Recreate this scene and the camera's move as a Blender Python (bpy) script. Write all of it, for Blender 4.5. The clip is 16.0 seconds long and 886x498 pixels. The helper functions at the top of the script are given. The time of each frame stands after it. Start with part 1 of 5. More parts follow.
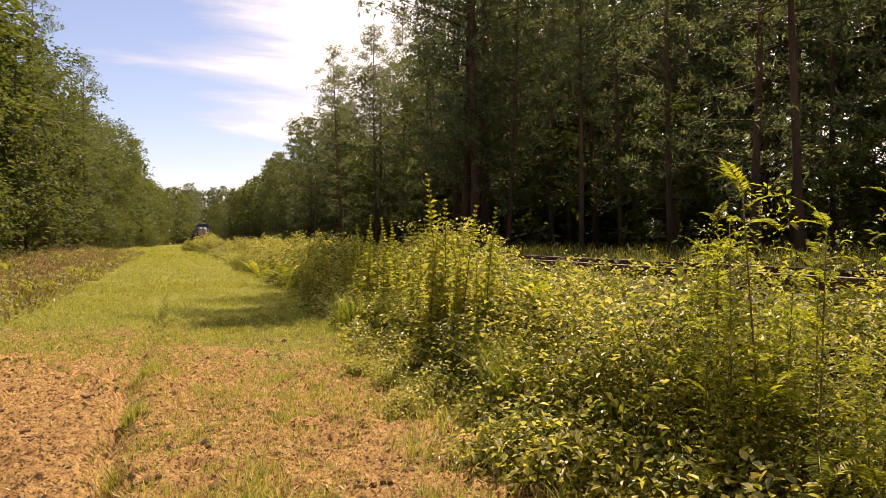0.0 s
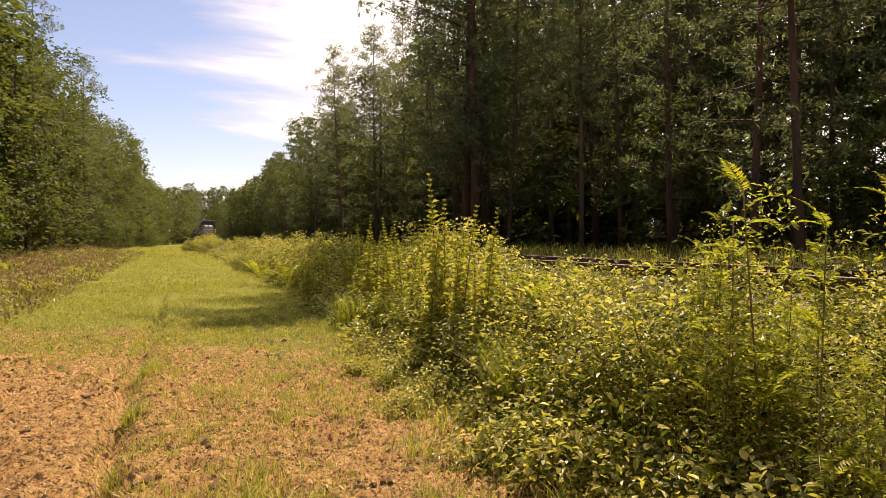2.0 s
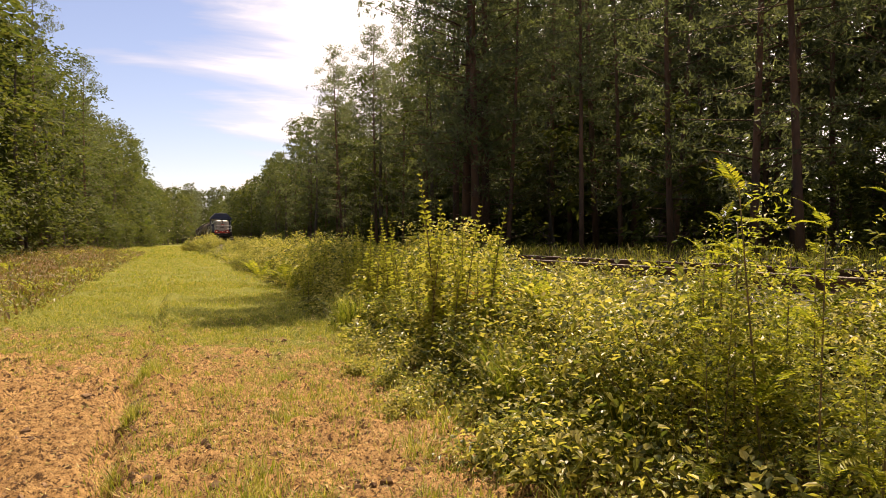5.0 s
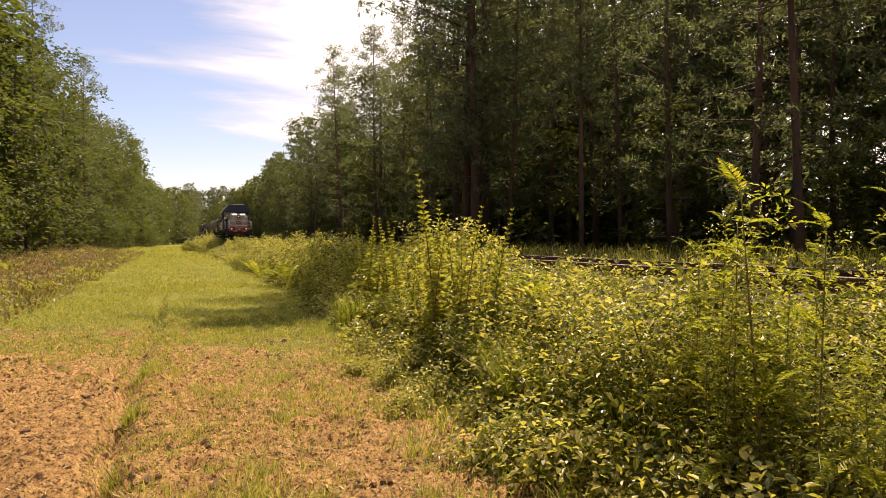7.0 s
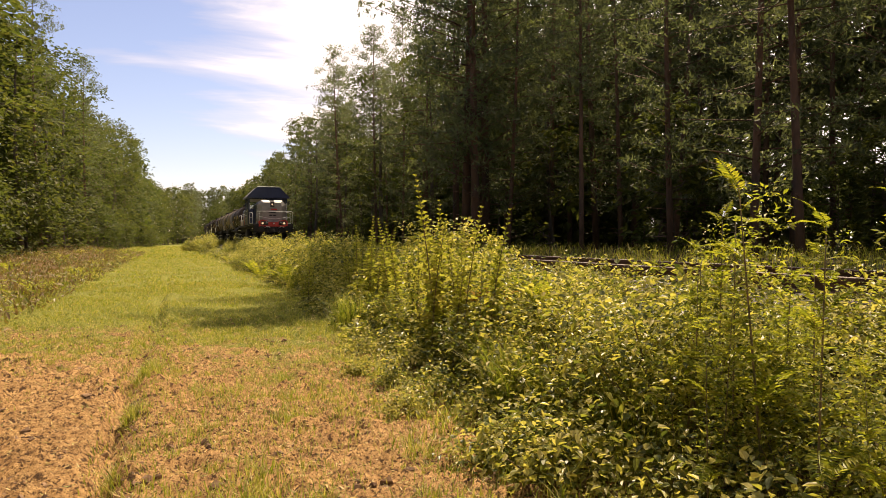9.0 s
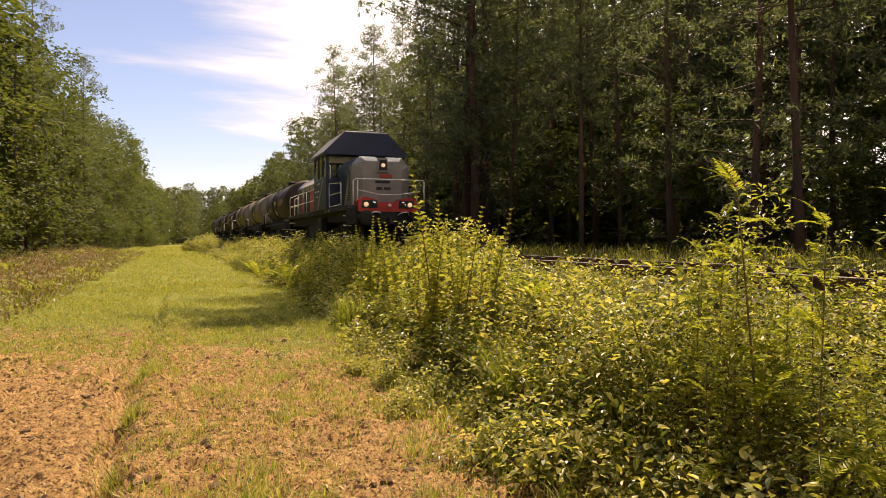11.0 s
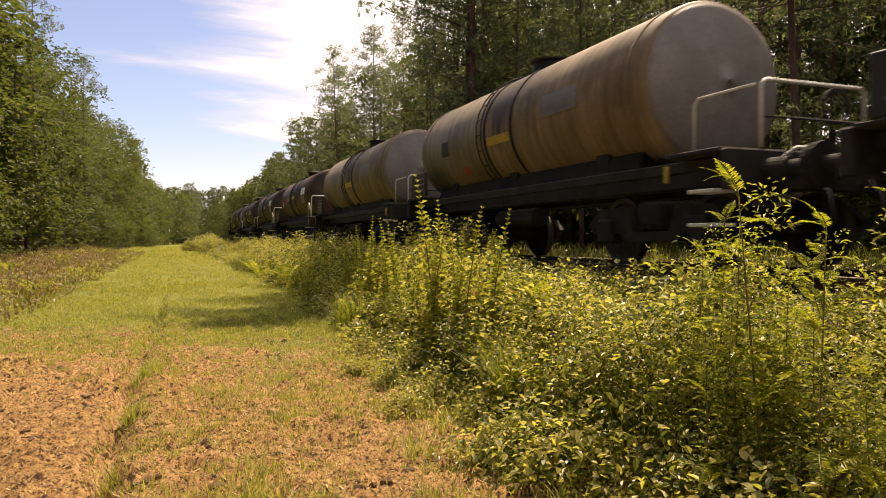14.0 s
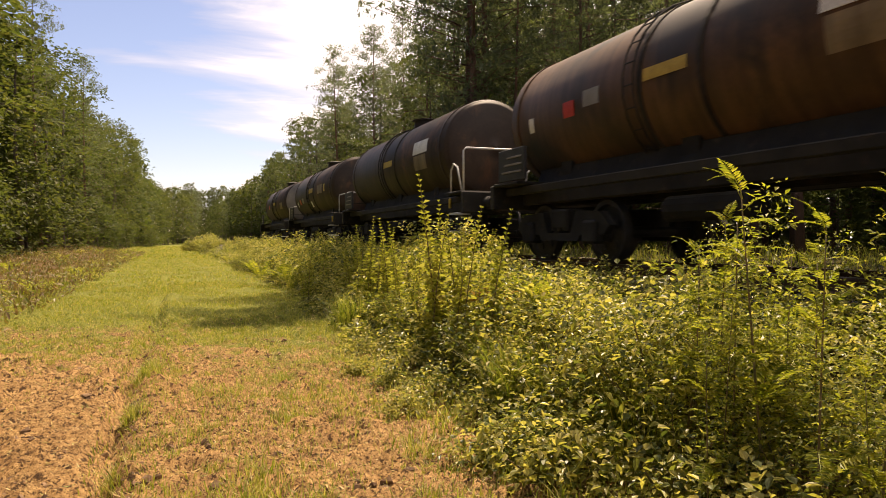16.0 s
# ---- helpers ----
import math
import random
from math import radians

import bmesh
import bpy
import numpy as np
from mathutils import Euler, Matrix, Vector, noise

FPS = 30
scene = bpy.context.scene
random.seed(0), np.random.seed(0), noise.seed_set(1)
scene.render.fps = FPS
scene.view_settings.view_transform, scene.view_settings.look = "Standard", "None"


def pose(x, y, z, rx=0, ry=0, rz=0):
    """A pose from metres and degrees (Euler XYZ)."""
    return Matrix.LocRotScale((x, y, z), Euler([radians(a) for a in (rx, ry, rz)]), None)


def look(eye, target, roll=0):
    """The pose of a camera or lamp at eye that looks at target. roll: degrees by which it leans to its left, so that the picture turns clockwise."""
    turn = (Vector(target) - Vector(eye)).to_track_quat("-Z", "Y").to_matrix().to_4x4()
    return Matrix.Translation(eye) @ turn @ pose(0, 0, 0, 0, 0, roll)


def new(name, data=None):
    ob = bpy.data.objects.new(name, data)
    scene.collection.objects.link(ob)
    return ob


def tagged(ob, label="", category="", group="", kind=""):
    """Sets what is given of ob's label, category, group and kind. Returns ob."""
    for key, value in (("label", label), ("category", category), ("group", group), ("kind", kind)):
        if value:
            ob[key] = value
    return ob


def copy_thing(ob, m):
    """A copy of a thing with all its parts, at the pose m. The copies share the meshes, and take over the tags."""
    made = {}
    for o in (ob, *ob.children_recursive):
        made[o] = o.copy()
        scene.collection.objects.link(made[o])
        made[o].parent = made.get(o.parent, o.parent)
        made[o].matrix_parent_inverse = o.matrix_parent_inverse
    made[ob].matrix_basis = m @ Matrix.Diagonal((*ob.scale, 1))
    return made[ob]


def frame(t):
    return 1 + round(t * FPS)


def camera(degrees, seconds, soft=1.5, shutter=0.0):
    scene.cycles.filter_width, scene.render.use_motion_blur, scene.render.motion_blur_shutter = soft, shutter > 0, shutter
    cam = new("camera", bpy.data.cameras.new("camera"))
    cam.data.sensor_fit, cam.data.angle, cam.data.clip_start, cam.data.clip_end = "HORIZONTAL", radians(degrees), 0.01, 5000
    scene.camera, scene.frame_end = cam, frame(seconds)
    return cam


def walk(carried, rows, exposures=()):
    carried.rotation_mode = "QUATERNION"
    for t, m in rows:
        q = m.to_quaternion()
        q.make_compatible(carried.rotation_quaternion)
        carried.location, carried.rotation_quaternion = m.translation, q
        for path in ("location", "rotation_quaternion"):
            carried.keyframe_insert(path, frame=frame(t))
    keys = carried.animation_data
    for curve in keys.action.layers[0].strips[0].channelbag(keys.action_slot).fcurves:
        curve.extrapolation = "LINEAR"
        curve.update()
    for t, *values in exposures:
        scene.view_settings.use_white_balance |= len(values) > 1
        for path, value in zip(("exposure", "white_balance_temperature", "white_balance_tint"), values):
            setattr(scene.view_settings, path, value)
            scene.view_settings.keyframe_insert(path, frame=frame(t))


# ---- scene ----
SPEED, PASS = 14.13, 12.63         # train speed in m/s; time when the lamps draw level with the camera
TRACK_X, RAIL_Z = 6.6, 1.15
EYE = (0.0, 0.0, 1.5)

cam = camera(63.74, 16.0, soft=0.62, shutter=0.15)
walk(cam, [(0.0, pose(*EYE, 89.23, 0, -20.72)), (16.0, pose(*EYE, 89.23, 0, -20.72))],
     exposures=[(0.0, 0.83, 7850, 21), (16.0, 0.83, 7850, 21)])

# ---- world and sun ----
SUN_AZ, SUN_EL = radians(36), radians(56)
world = bpy.data.worlds.new("sky")
scene.world = world
world.use_nodes = True
wt = world.node_tree
wt.nodes.clear()


def node(tree, kind, **inputs):
    n = tree.nodes.new(kind)
    for key, value in inputs.items():
        n.inputs[key.replace("_", " ")].default_value = value
    return n


def ramp(tree, fac, stops):
    r = tree.nodes.new("ShaderNodeValToRGB")
    els = r.color_ramp.elements
    while len(els) < len(stops):
        els.new(0.5)
    for e, (p, c) in zip(els, stops):
        e.position = p
        e.color = (*c, 1) if len(c) == 3 else c
    tree.links.new(fac, r.inputs["Fac"])
    return r


def math_node(tree, op, a, b=None):
    n = tree.nodes.new("ShaderNodeMath")
    n.operation = op
    for i, v in enumerate((a, b)):
        if v is None:
            continue
        if isinstance(v, (int, float)):
            n.inputs[i].default_value = v
        else:
            tree.links.new(v, n.inputs[i])
    return n.outputs[0]


def mix_col(tree, fac, a, b, mode="MIX"):
    n = tree.nodes.new("ShaderNodeMix")
    n.data_type, n.blend_type = "RGBA", mode
    for socket, v in ((n.inputs[0], fac), (n.inputs[6], a), (n.inputs[7], b)):
        if isinstance(v, (int, float)):
            socket.default_value = v
        elif isinstance(v, tuple):
            socket.default_value = (*v, 1)
        else:
            tree.links.new(v, socket)
    return n.outputs[2]


def build_world():
    t = wt
    sky = t.nodes.new("ShaderNodeTexSky")
    sky.sky_type, sky.sun_disc = "NISHITA", False
    sky.sun_elevation, sky.sun_rotation = SUN_EL, SUN_AZ
    sky.air_density, sky.dust_density, sky.ozone_density = 1.0, 0.3, 3.0
    co = t.nodes.new("ShaderNodeTexCoord")
    sep = t.nodes.new("ShaderNodeSeparateXYZ")
    t.links.new(co.outputs["Generated"], sep.inputs[0])
    up = math_node(t, "ADD", math_node(t, "MAXIMUM", sep.outputs[2], 0.0), 0.16)
    flat = t.nodes.new("ShaderNodeCombineXYZ")
    t.links.new(math_node(t, "DIVIDE", sep.outputs[0], up), flat.inputs[0])
    t.links.new(math_node(t, "DIVIDE", sep.outputs[1], up), flat.inputs[1])
    turn = t.nodes.new("ShaderNodeMapping")
    turn.inputs["Rotation"].default_value = (0, 0, radians(CLOUD_TURN))
    turn.inputs["Scale"].default_value = (0.55, 1.5, 1)
    turn.inputs["Location"].default_value = CLOUD_SHIFT
    t.links.new(flat.outputs[0], turn.inputs[0])
    big = node(t, "ShaderNodeTexNoise", Scale=0.8, Detail=7.0, Roughness=0.52, Distortion=0.5)
    fine = node(t, "ShaderNodeTexNoise", Scale=2.2, Detail=6.0, Roughness=0.6, Distortion=0.8)
    t.links.new(turn.outputs[0], big.inputs["Vector"])
    t.links.new(turn.outputs[0], fine.inputs["Vector"])
    # thicker cloud towards the sun's side of the sky
    side = math_node(t, "ADD", math_node(t, "MULTIPLY", math_node(t, "MINIMUM", sep.outputs[0], 0.3), 0.85), math_node(t, "SUBTRACT", math_node(t, "MULTIPLY", sep.outputs[2], 0.55), 0.085))
    dens = math_node(t, "ADD", math_node(t, "ADD", math_node(t, "MULTIPLY", big.outputs[0], 0.75), math_node(t, "MULTIPLY", fine.outputs[0], 0.25)), side)
    cover = ramp(t, dens, [(0.52, (0, 0, 0)), (0.60, (0.4, 0.4, 0.4)), (0.67, (1, 1, 1))])
    tone = ramp(t, dens, [(0.50, (5.0, 4.9, 5.6)), (0.66, (8.6, 8.6, 8.9))])
    tinted = mix_col(t, 1.0, sky.outputs[0], (1.06, 0.98, 1.03), "MULTIPLY")
    mixed = mix_col(t, cover.outputs[0], tinted, tone.outputs[0])
    bg = node(t, "ShaderNodeBackground", Strength=0.085)
    t.links.new(mixed, bg.inputs[0])
    out = t.nodes.new("ShaderNodeOutputWorld")
    t.links.new(bg.outputs[0], out.inputs[0])


CLOUD_TURN, CLOUD_SHIFT = 62.0, (0.3, 1.1, 0.0)
build_world()
sun_data = bpy.data.lights.new("sun", "SUN")
sun_data.energy, sun_data.angle, sun_data.color = 5.0, radians(0.55), (1.0, 0.90, 0.73)
sun = new("sun", sun_data)
to_sun = Vector((math.sin(SUN_AZ) * math.cos(SUN_EL), math.cos(SUN_AZ) * math.cos(SUN_EL), math.sin(SUN_EL)))
sun.matrix_world = look(to_sun * 100, (0, 0, 0))

# ---- materials ----


def material(name):
    m = bpy.data.materials.new(name)
    m.use_nodes = True
    t = m.node_tree
    b = t.nodes["Principled BSDF"]
    return m, t, b


def coords(t, scale=1.0, stretch=(1, 1, 1)):
    co = t.nodes.new("ShaderNodeTexCoord")
    mp = t.nodes.new("ShaderNodeMapping")
    mp.inputs["Scale"].default_value = tuple(scale * s for s in stretch)
    t.links.new(co.outputs["Object"], mp.inputs[0])
    return mp.outputs[0]


def noise_tex(t, vec, scale, detail=5.0, rough=0.55, dist=0.0):
    n = node(t, "ShaderNodeTexNoise", Scale=scale, Detail=detail, Roughness=rough, Distortion=dist)
    t.links.new(vec, n.inputs["Vector"])
    return n.outputs[0]


def bump(t, b, height, strength=0.4, distance=0.01):
    n = node(t, "ShaderNodeBump", Strength=strength, Distance=distance)
    t.links.new(height, n.inputs["Height"])
    t.links.new(n.outputs[0], b.inputs["Normal"])


def surface(name, c1, c2, rough=0.7, metal=0.0, scale=3.0, grain=40.0, stain=None, stain_at=(0.52, 0.66), stretch=(1, 1, 1), relief=0.3, dist=0.004):
    """Two tones by a large noise, a grain by a fine one, and an optional stain with an outline of its own."""
    m, t, b = material(name)
    v = coords(t, 1.0, stretch)
    big, fine = noise_tex(t, v, scale), noise_tex(t, v, grain, 4.0)
    col = ramp(t, big, [(0.35, c1), (0.68, c2)]).outputs[0]
    col = mix_col(t, 0.35, col, ramp(t, fine, [(0.3, (0.55, 0.55, 0.55)), (0.7, (1.25, 1.25, 1.25))]).outputs[0], "MULTIPLY")
    if stain:
        s = noise_tex(t, v, scale * 1.7, 8.0, 0.65, 0.4)
        col = mix_col(t, ramp(t, s, [(stain_at[0], (0, 0, 0)), (stain_at[1], (1, 1, 1))]).outputs[0], col, stain)
    t.links.new(col, b.inputs["Base Color"])
    b.inputs["Roughness"].default_value, b.inputs["Metallic"].default_value = rough, metal
    bump(t, b, fine, relief, dist)
    return m


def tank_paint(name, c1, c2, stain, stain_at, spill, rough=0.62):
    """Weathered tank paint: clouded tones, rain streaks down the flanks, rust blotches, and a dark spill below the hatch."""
    m, t, b = material(name)
    v = coords(t)
    sep = t.nodes.new("ShaderNodeSeparateXYZ")
    t.links.new(v, sep.inputs[0])
    big, fine = noise_tex(t, v, 0.7), noise_tex(t, v, 24.0, 4.0)
    col = ramp(t, big, [(0.35, c1), (0.68, c2)]).outputs[0]
    streak = noise_tex(t, coords(t, 1.0, (0.5, 6.0, 0.35)), 1.3, 6.0, 0.6)
    col = mix_col(t, 0.6, col, ramp(t, streak, [(0.34, (0.5, 0.47, 0.44)), (0.6, (1.15, 1.12, 1.08))]).outputs[0], "MULTIPLY")
    col = mix_col(t, 0.3, col, ramp(t, fine, [(0.3, (0.6, 0.6, 0.6)), (0.7, (1.25, 1.25, 1.25))]).outputs[0], "MULTIPLY")
    blot = noise_tex(t, coords(t, 1.0, (1, 0.5, 0.6)), 1.3, 8.0, 0.65, 0.4)
    col = mix_col(t, ramp(t, blot, [(stain_at[0], (0, 0, 0)), (stain_at[1], (1, 1, 1))]).outputs[0], col, stain)
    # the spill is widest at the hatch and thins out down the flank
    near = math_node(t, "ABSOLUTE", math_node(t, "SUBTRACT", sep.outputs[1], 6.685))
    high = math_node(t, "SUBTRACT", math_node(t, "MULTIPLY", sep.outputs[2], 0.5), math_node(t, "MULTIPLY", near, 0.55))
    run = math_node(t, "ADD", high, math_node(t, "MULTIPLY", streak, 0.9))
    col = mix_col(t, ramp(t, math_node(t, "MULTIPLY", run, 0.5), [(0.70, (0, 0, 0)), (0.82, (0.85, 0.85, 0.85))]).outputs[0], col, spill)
    t.links.new(col, b.inputs["Base Color"])
    b.inputs["Roughness"].default_value, b.inputs["Specular IOR Level"].default_value = rough, 0.3
    bump(t, b, fine, 0.15, 0.004)
    return m


def leaf_material(name, tones, glow=0.45, rough=0.5, gloss=0.3, clump=9.0, spread=1.0):
    """Leaves vary one by one; light shines through the blade."""
    m, t, b = material(name)
    g = t.nodes.new("ShaderNodeNewGeometry")
    o = t.nodes.new("ShaderNodeObjectInfo")
    n = len(tones)
    shift = math_node(t, "MULTIPLY", math_node(t, "SUBTRACT", o.outputs["Random"], 0.5), 0.3)
    f = math_node(t, "ADD", math_node(t, "MULTIPLY", g.outputs["Random Per Island"], spread), math_node(t, "ADD", shift, 0.5 - 0.5 * spread))
    r = ramp(t, f, [(i / max(1, n - 1), c) for i, c in enumerate(tones)])
    v = coords(t, 1.0)
    fine = noise_tex(t, v, clump, 3.0)
    col = mix_col(t, 0.5 if clump > 5 else 0.9, r.outputs[0], ramp(t, fine, [(0.3, (0.6, 0.6, 0.6)), (0.7, (1.3, 1.3, 1.2))]).outputs[0], "MULTIPLY")
    t.links.new(col, b.inputs["Base Color"])
    b.inputs["Roughness"].default_value = rough
    b.inputs["Specular IOR Level"].default_value = gloss
    tr = t.nodes.new("ShaderNodeBsdfTranslucent")
    warm = mix_col(t, 1.0, col, (1.42, 1.45, 0.8), "MULTIPLY")
    t.links.new(warm, tr.inputs[0])
    mx = t.nodes.new("ShaderNodeMixShader")
    mx.inputs[0].default_value = glow
    t.links.new(b.outputs[0], mx.inputs[1])
    t.links.new(tr.outputs[0], mx.inputs[2])
    t.links.new(mx.outputs[0], t.nodes["Material Output"].inputs[0])
    return m


def glowing(name, colour, power):
    m, t, b = material(name)
    b.inputs["Emission Color"].default_value = (*colour, 1)
    b.inputs["Emission Strength"].default_value = power
    b.inputs["Base Color"].default_value = (0.8, 0.8, 0.75, 1)
    return m


def ground_material():
    m, t, b = material("sandy_field_ground")
    v = coords(t)
    sep = t.nodes.new("ShaderNodeSeparateXYZ")
    t.links.new(v, sep.inputs[0])
    n1, n2, n3 = noise_tex(t, v, 0.35, 6.0), noise_tex(t, v, 2.6, 7.0, 0.62), noise_tex(t, v, 22.0, 6.0, 0.65)
    soil = ramp(t, n3, [(0.32, (0.085, 0.046, 0.022)), (0.45, (0.33, 0.195, 0.085)), (0.69, (0.58, 0.375, 0.165))]).outputs[0]
    soil = mix_col(t, 0.6, soil, ramp(t, n2, [(0.3, (0.62, 0.58, 0.55)), (0.65, (1.2, 1.15, 1.05))]).outputs[0], "MULTIPLY")
    # dark flecks painted into the soil as small shadows of clods and holes
    for scale, lo in ((55.0, 0.57), (24.0, 0.58), (10.0, 0.615)):
        fleck_shade = ramp(t, noise_tex(t, v, scale, 3.0, 0.6, 0.3), [(lo, (0, 0, 0)), (lo + 0.05, (1, 1, 1))]).outputs[0]
        soil = mix_col(t, math_node(t, "MULTIPLY", fleck_shade, 0.92), soil, (0.06, 0.033, 0.017))
    turf = ramp(t, n3, [(0.3, (0.065, 0.078, 0.014)), (0.52, (0.165, 0.175, 0.033)), (0.75, (0.31, 0.26, 0.08))]).outputs[0]
    turf = mix_col(t, 0.5, turf, ramp(t, n1, [(0.35, (0.75, 0.8, 0.7)), (0.65, (1.2, 1.15, 1.0))]).outputs[0], "MULTIPLY")
    # the turned soil ends some 14 m out; beyond it turf takes over, and bare soil shows on the far left strip for longer
    edge = math_node(t, "ADD", math_node(t, "MULTIPLY", sep.outputs[1], 0.085), math_node(t, "MULTIPLY", n2, 1.3))
    edge = math_node(t, "ADD", edge, math_node(t, "MULTIPLY", n1, 0.9))
    edge = math_node(t, "ADD", edge, math_node(t, "MULTIPLY", math_node(t, "MAXIMUM", sep.outputs[0], -0.6), 0.10))
    far = ramp(t, math_node(t, "MULTIPLY", edge, 0.4), [(0.76, (0, 0, 0)), (0.86, (1, 1, 1))]).outputs[0]
    col = mix_col(t, far, soil, turf)
    # heather-brown dry bank to the west
    dry = ramp(t, n2, [(0.3, (0.07, 0.043, 0.024)), (0.6, (0.18, 0.115, 0.06)), (0.8, (0.15, 0.15, 0.045))]).outputs[0]
    west = ramp(t, math_node(t, "ADD", math_node(t, "SUBTRACT", math_node(t, "MULTIPLY", sep.outputs[0], -0.16), math_node(t, "MULTIPLY", sep.outputs[1], 0.0035)), math_node(t, "MULTIPLY", n2, 0.25)), [(0.62, (0, 0, 0)), (0.74, (1, 1, 1))]).outputs[0]
    col = mix_col(t, west, col, dry)
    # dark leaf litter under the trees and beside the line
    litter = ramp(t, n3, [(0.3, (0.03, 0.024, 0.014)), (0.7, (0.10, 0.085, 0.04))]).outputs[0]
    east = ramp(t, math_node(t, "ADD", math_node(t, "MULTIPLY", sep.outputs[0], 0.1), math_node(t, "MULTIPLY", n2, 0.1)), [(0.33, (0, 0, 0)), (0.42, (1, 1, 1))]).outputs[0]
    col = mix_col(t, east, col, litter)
    t.links.new(col, b.inputs["Base Color"])
    b.inputs["Roughness"].default_value = 0.95
    b.inputs["Specular IOR Level"].default_value = 0.1
    bump(t, b, noise_tex(t, v, 34.0, 8.0, 0.7), 1.0, 0.05)
    return m


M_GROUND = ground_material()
M_CLOD = surface("damp_soil_clod", (0.10, 0.055, 0.028), (0.25, 0.15, 0.078), 0.95, 0, 9.0, 60.0, relief=0.7, dist=0.008)
M_BALLAST = surface("grey_ballast", (0.035, 0.029, 0.024), (0.10, 0.085, 0.07), 0.9, 0, 6.0, 28.0, relief=1.0, dist=0.03)
M_SLEEPER = surface("weathered_sleeper", (0.045, 0.035, 0.028), (0.10, 0.08, 0.065), 0.85, 0, 3.0, 30.0)
M_RAIL = surface("rusty_rail", (0.09, 0.045, 0.028), (0.17, 0.085, 0.05), 0.6, 0.4, 4.0, 40.0)
M_RAILHEAD = surface("worn_rail_head", (0.16, 0.13, 0.11), (0.26, 0.22, 0.19), 0.5, 0.9, 4.0, 30.0)
M_BARK = surface("grey_brown_bark", (0.055, 0.042, 0.032), (0.15, 0.12, 0.095), 0.9, 0, 3.0, 16.0, stretch=(1, 1, 0.25), relief=0.9, dist=0.02)
M_PINEBARK = surface("orange_pine_bark", (0.07, 0.043, 0.03), (0.18, 0.098, 0.058), 0.9, 0, 2.0, 14.0, stretch=(1, 1, 0.3), relief=0.9, dist=0.02)
M_STEM = surface("plant_stem", (0.09, 0.085, 0.03), (0.20, 0.13, 0.06), 0.7, 0, 8.0, 60.0)
M_OAK = leaf_material("broad_leaf", [(0.034, 0.050, 0.016), (0.060, 0.080, 0.023), (0.086, 0.10, 0.03), (0.128, 0.124, 0.038)], 0.45, 0.6, 0.15, 0.7, 0.6)
M_NEEDLE = leaf_material("pine_needles", [(0.07, 0.09, 0.056), (0.11, 0.132, 0.08), (0.15, 0.165, 0.10)], 0.5, 0.55, 0.25, 0.8, 0.6)
M_BRAMBLE = leaf_material("bramble_leaf", [(0.058, 0.08, 0.022), (0.14, 0.158, 0.036), (0.25, 0.248, 0.055), (0.35, 0.32, 0.085), (0.46, 0.40, 0.14)], 0.46, 0.42, 0.42)
M_WEED = leaf_material("weed_leaf", [(0.13, 0.15, 0.025), (0.24, 0.24, 0.04), (0.28, 0.285, 0.065), (0.33, 0.30, 0.09)], 0.5)
M_FROND = leaf_material("frond_leaf", [(0.12, 0.15, 0.022), (0.23, 0.25, 0.035), (0.36, 0.34, 0.06)], 0.55, 0.45, 0.3)
M_AUTUMN = leaf_material("turning_fern_leaf", [(0.34, 0.17, 0.04), (0.42, 0.27, 0.06), (0.34, 0.30, 0.08)], 0.4)
M_GRASS = leaf_material("grass_blade", [(0.10, 0.145, 0.02), (0.18, 0.215, 0.03), (0.26, 0.265, 0.048), (0.40, 0.34, 0.12)], 0.45)
M_STRAW = leaf_material("dry_straw", [(0.26, 0.16, 0.07), (0.44, 0.31, 0.13), (0.60, 0.46, 0.22), (0.24, 0.26, 0.05)], 0.25)
M_HEATH = leaf_material("heath_leaf", [(0.08, 0.065, 0.022), (0.16, 0.10, 0.045), (0.12, 0.135, 0.03), (0.23, 0.155, 0.07)], 0.3)

# ---- mesh helpers ----


class Soup:
    """Vertices and faces gathered piece by piece."""

    def __init__(self):
        self.v, self.f, self.n = [], [], 0

    def add(self, verts, faces):
        verts = np.asarray(verts, float).reshape(-1, 3)
        self.v.append(verts)
        self.f += [tuple(i + self.n for i in f) for f in faces]
        self.n += len(verts)
        return self

    def add_grid(self, verts, faces):
        verts = np.asarray(verts, float).reshape(-1, 3)
        self.v.append(verts)
        self.f += (np.asarray(faces) + self.n).tolist()
        self.n += len(verts)
        return self

    def mesh(self, name, mat, smooth=False):
        me = bpy.data.meshes.new(name)
        me.from_pydata(np.concatenate(self.v).tolist() if self.v else [], [], self.f)
        me.materials.append(mat)
        if smooth:
            me.polygons.foreach_set("use_smooth", [True] * len(me.polygons))
        me.update()
        return me


def part(name, soup, mat, parent=None, label="", smooth=False):
    """One mesh object from a Soup, a bmesh or a mesh, under a thing or a part."""
    if isinstance(soup, Soup):
        me = soup.mesh(name, mat, smooth)
    elif isinstance(soup, bpy.types.Mesh):
        me = soup
    else:
        me = bpy.data.meshes.new(name)
        soup.to_mesh(me)
        soup.free()
        me.materials.append(mat)
    ob = new(name, me)
    ob.parent = parent
    if label:
        ob["label"] = label
    return ob


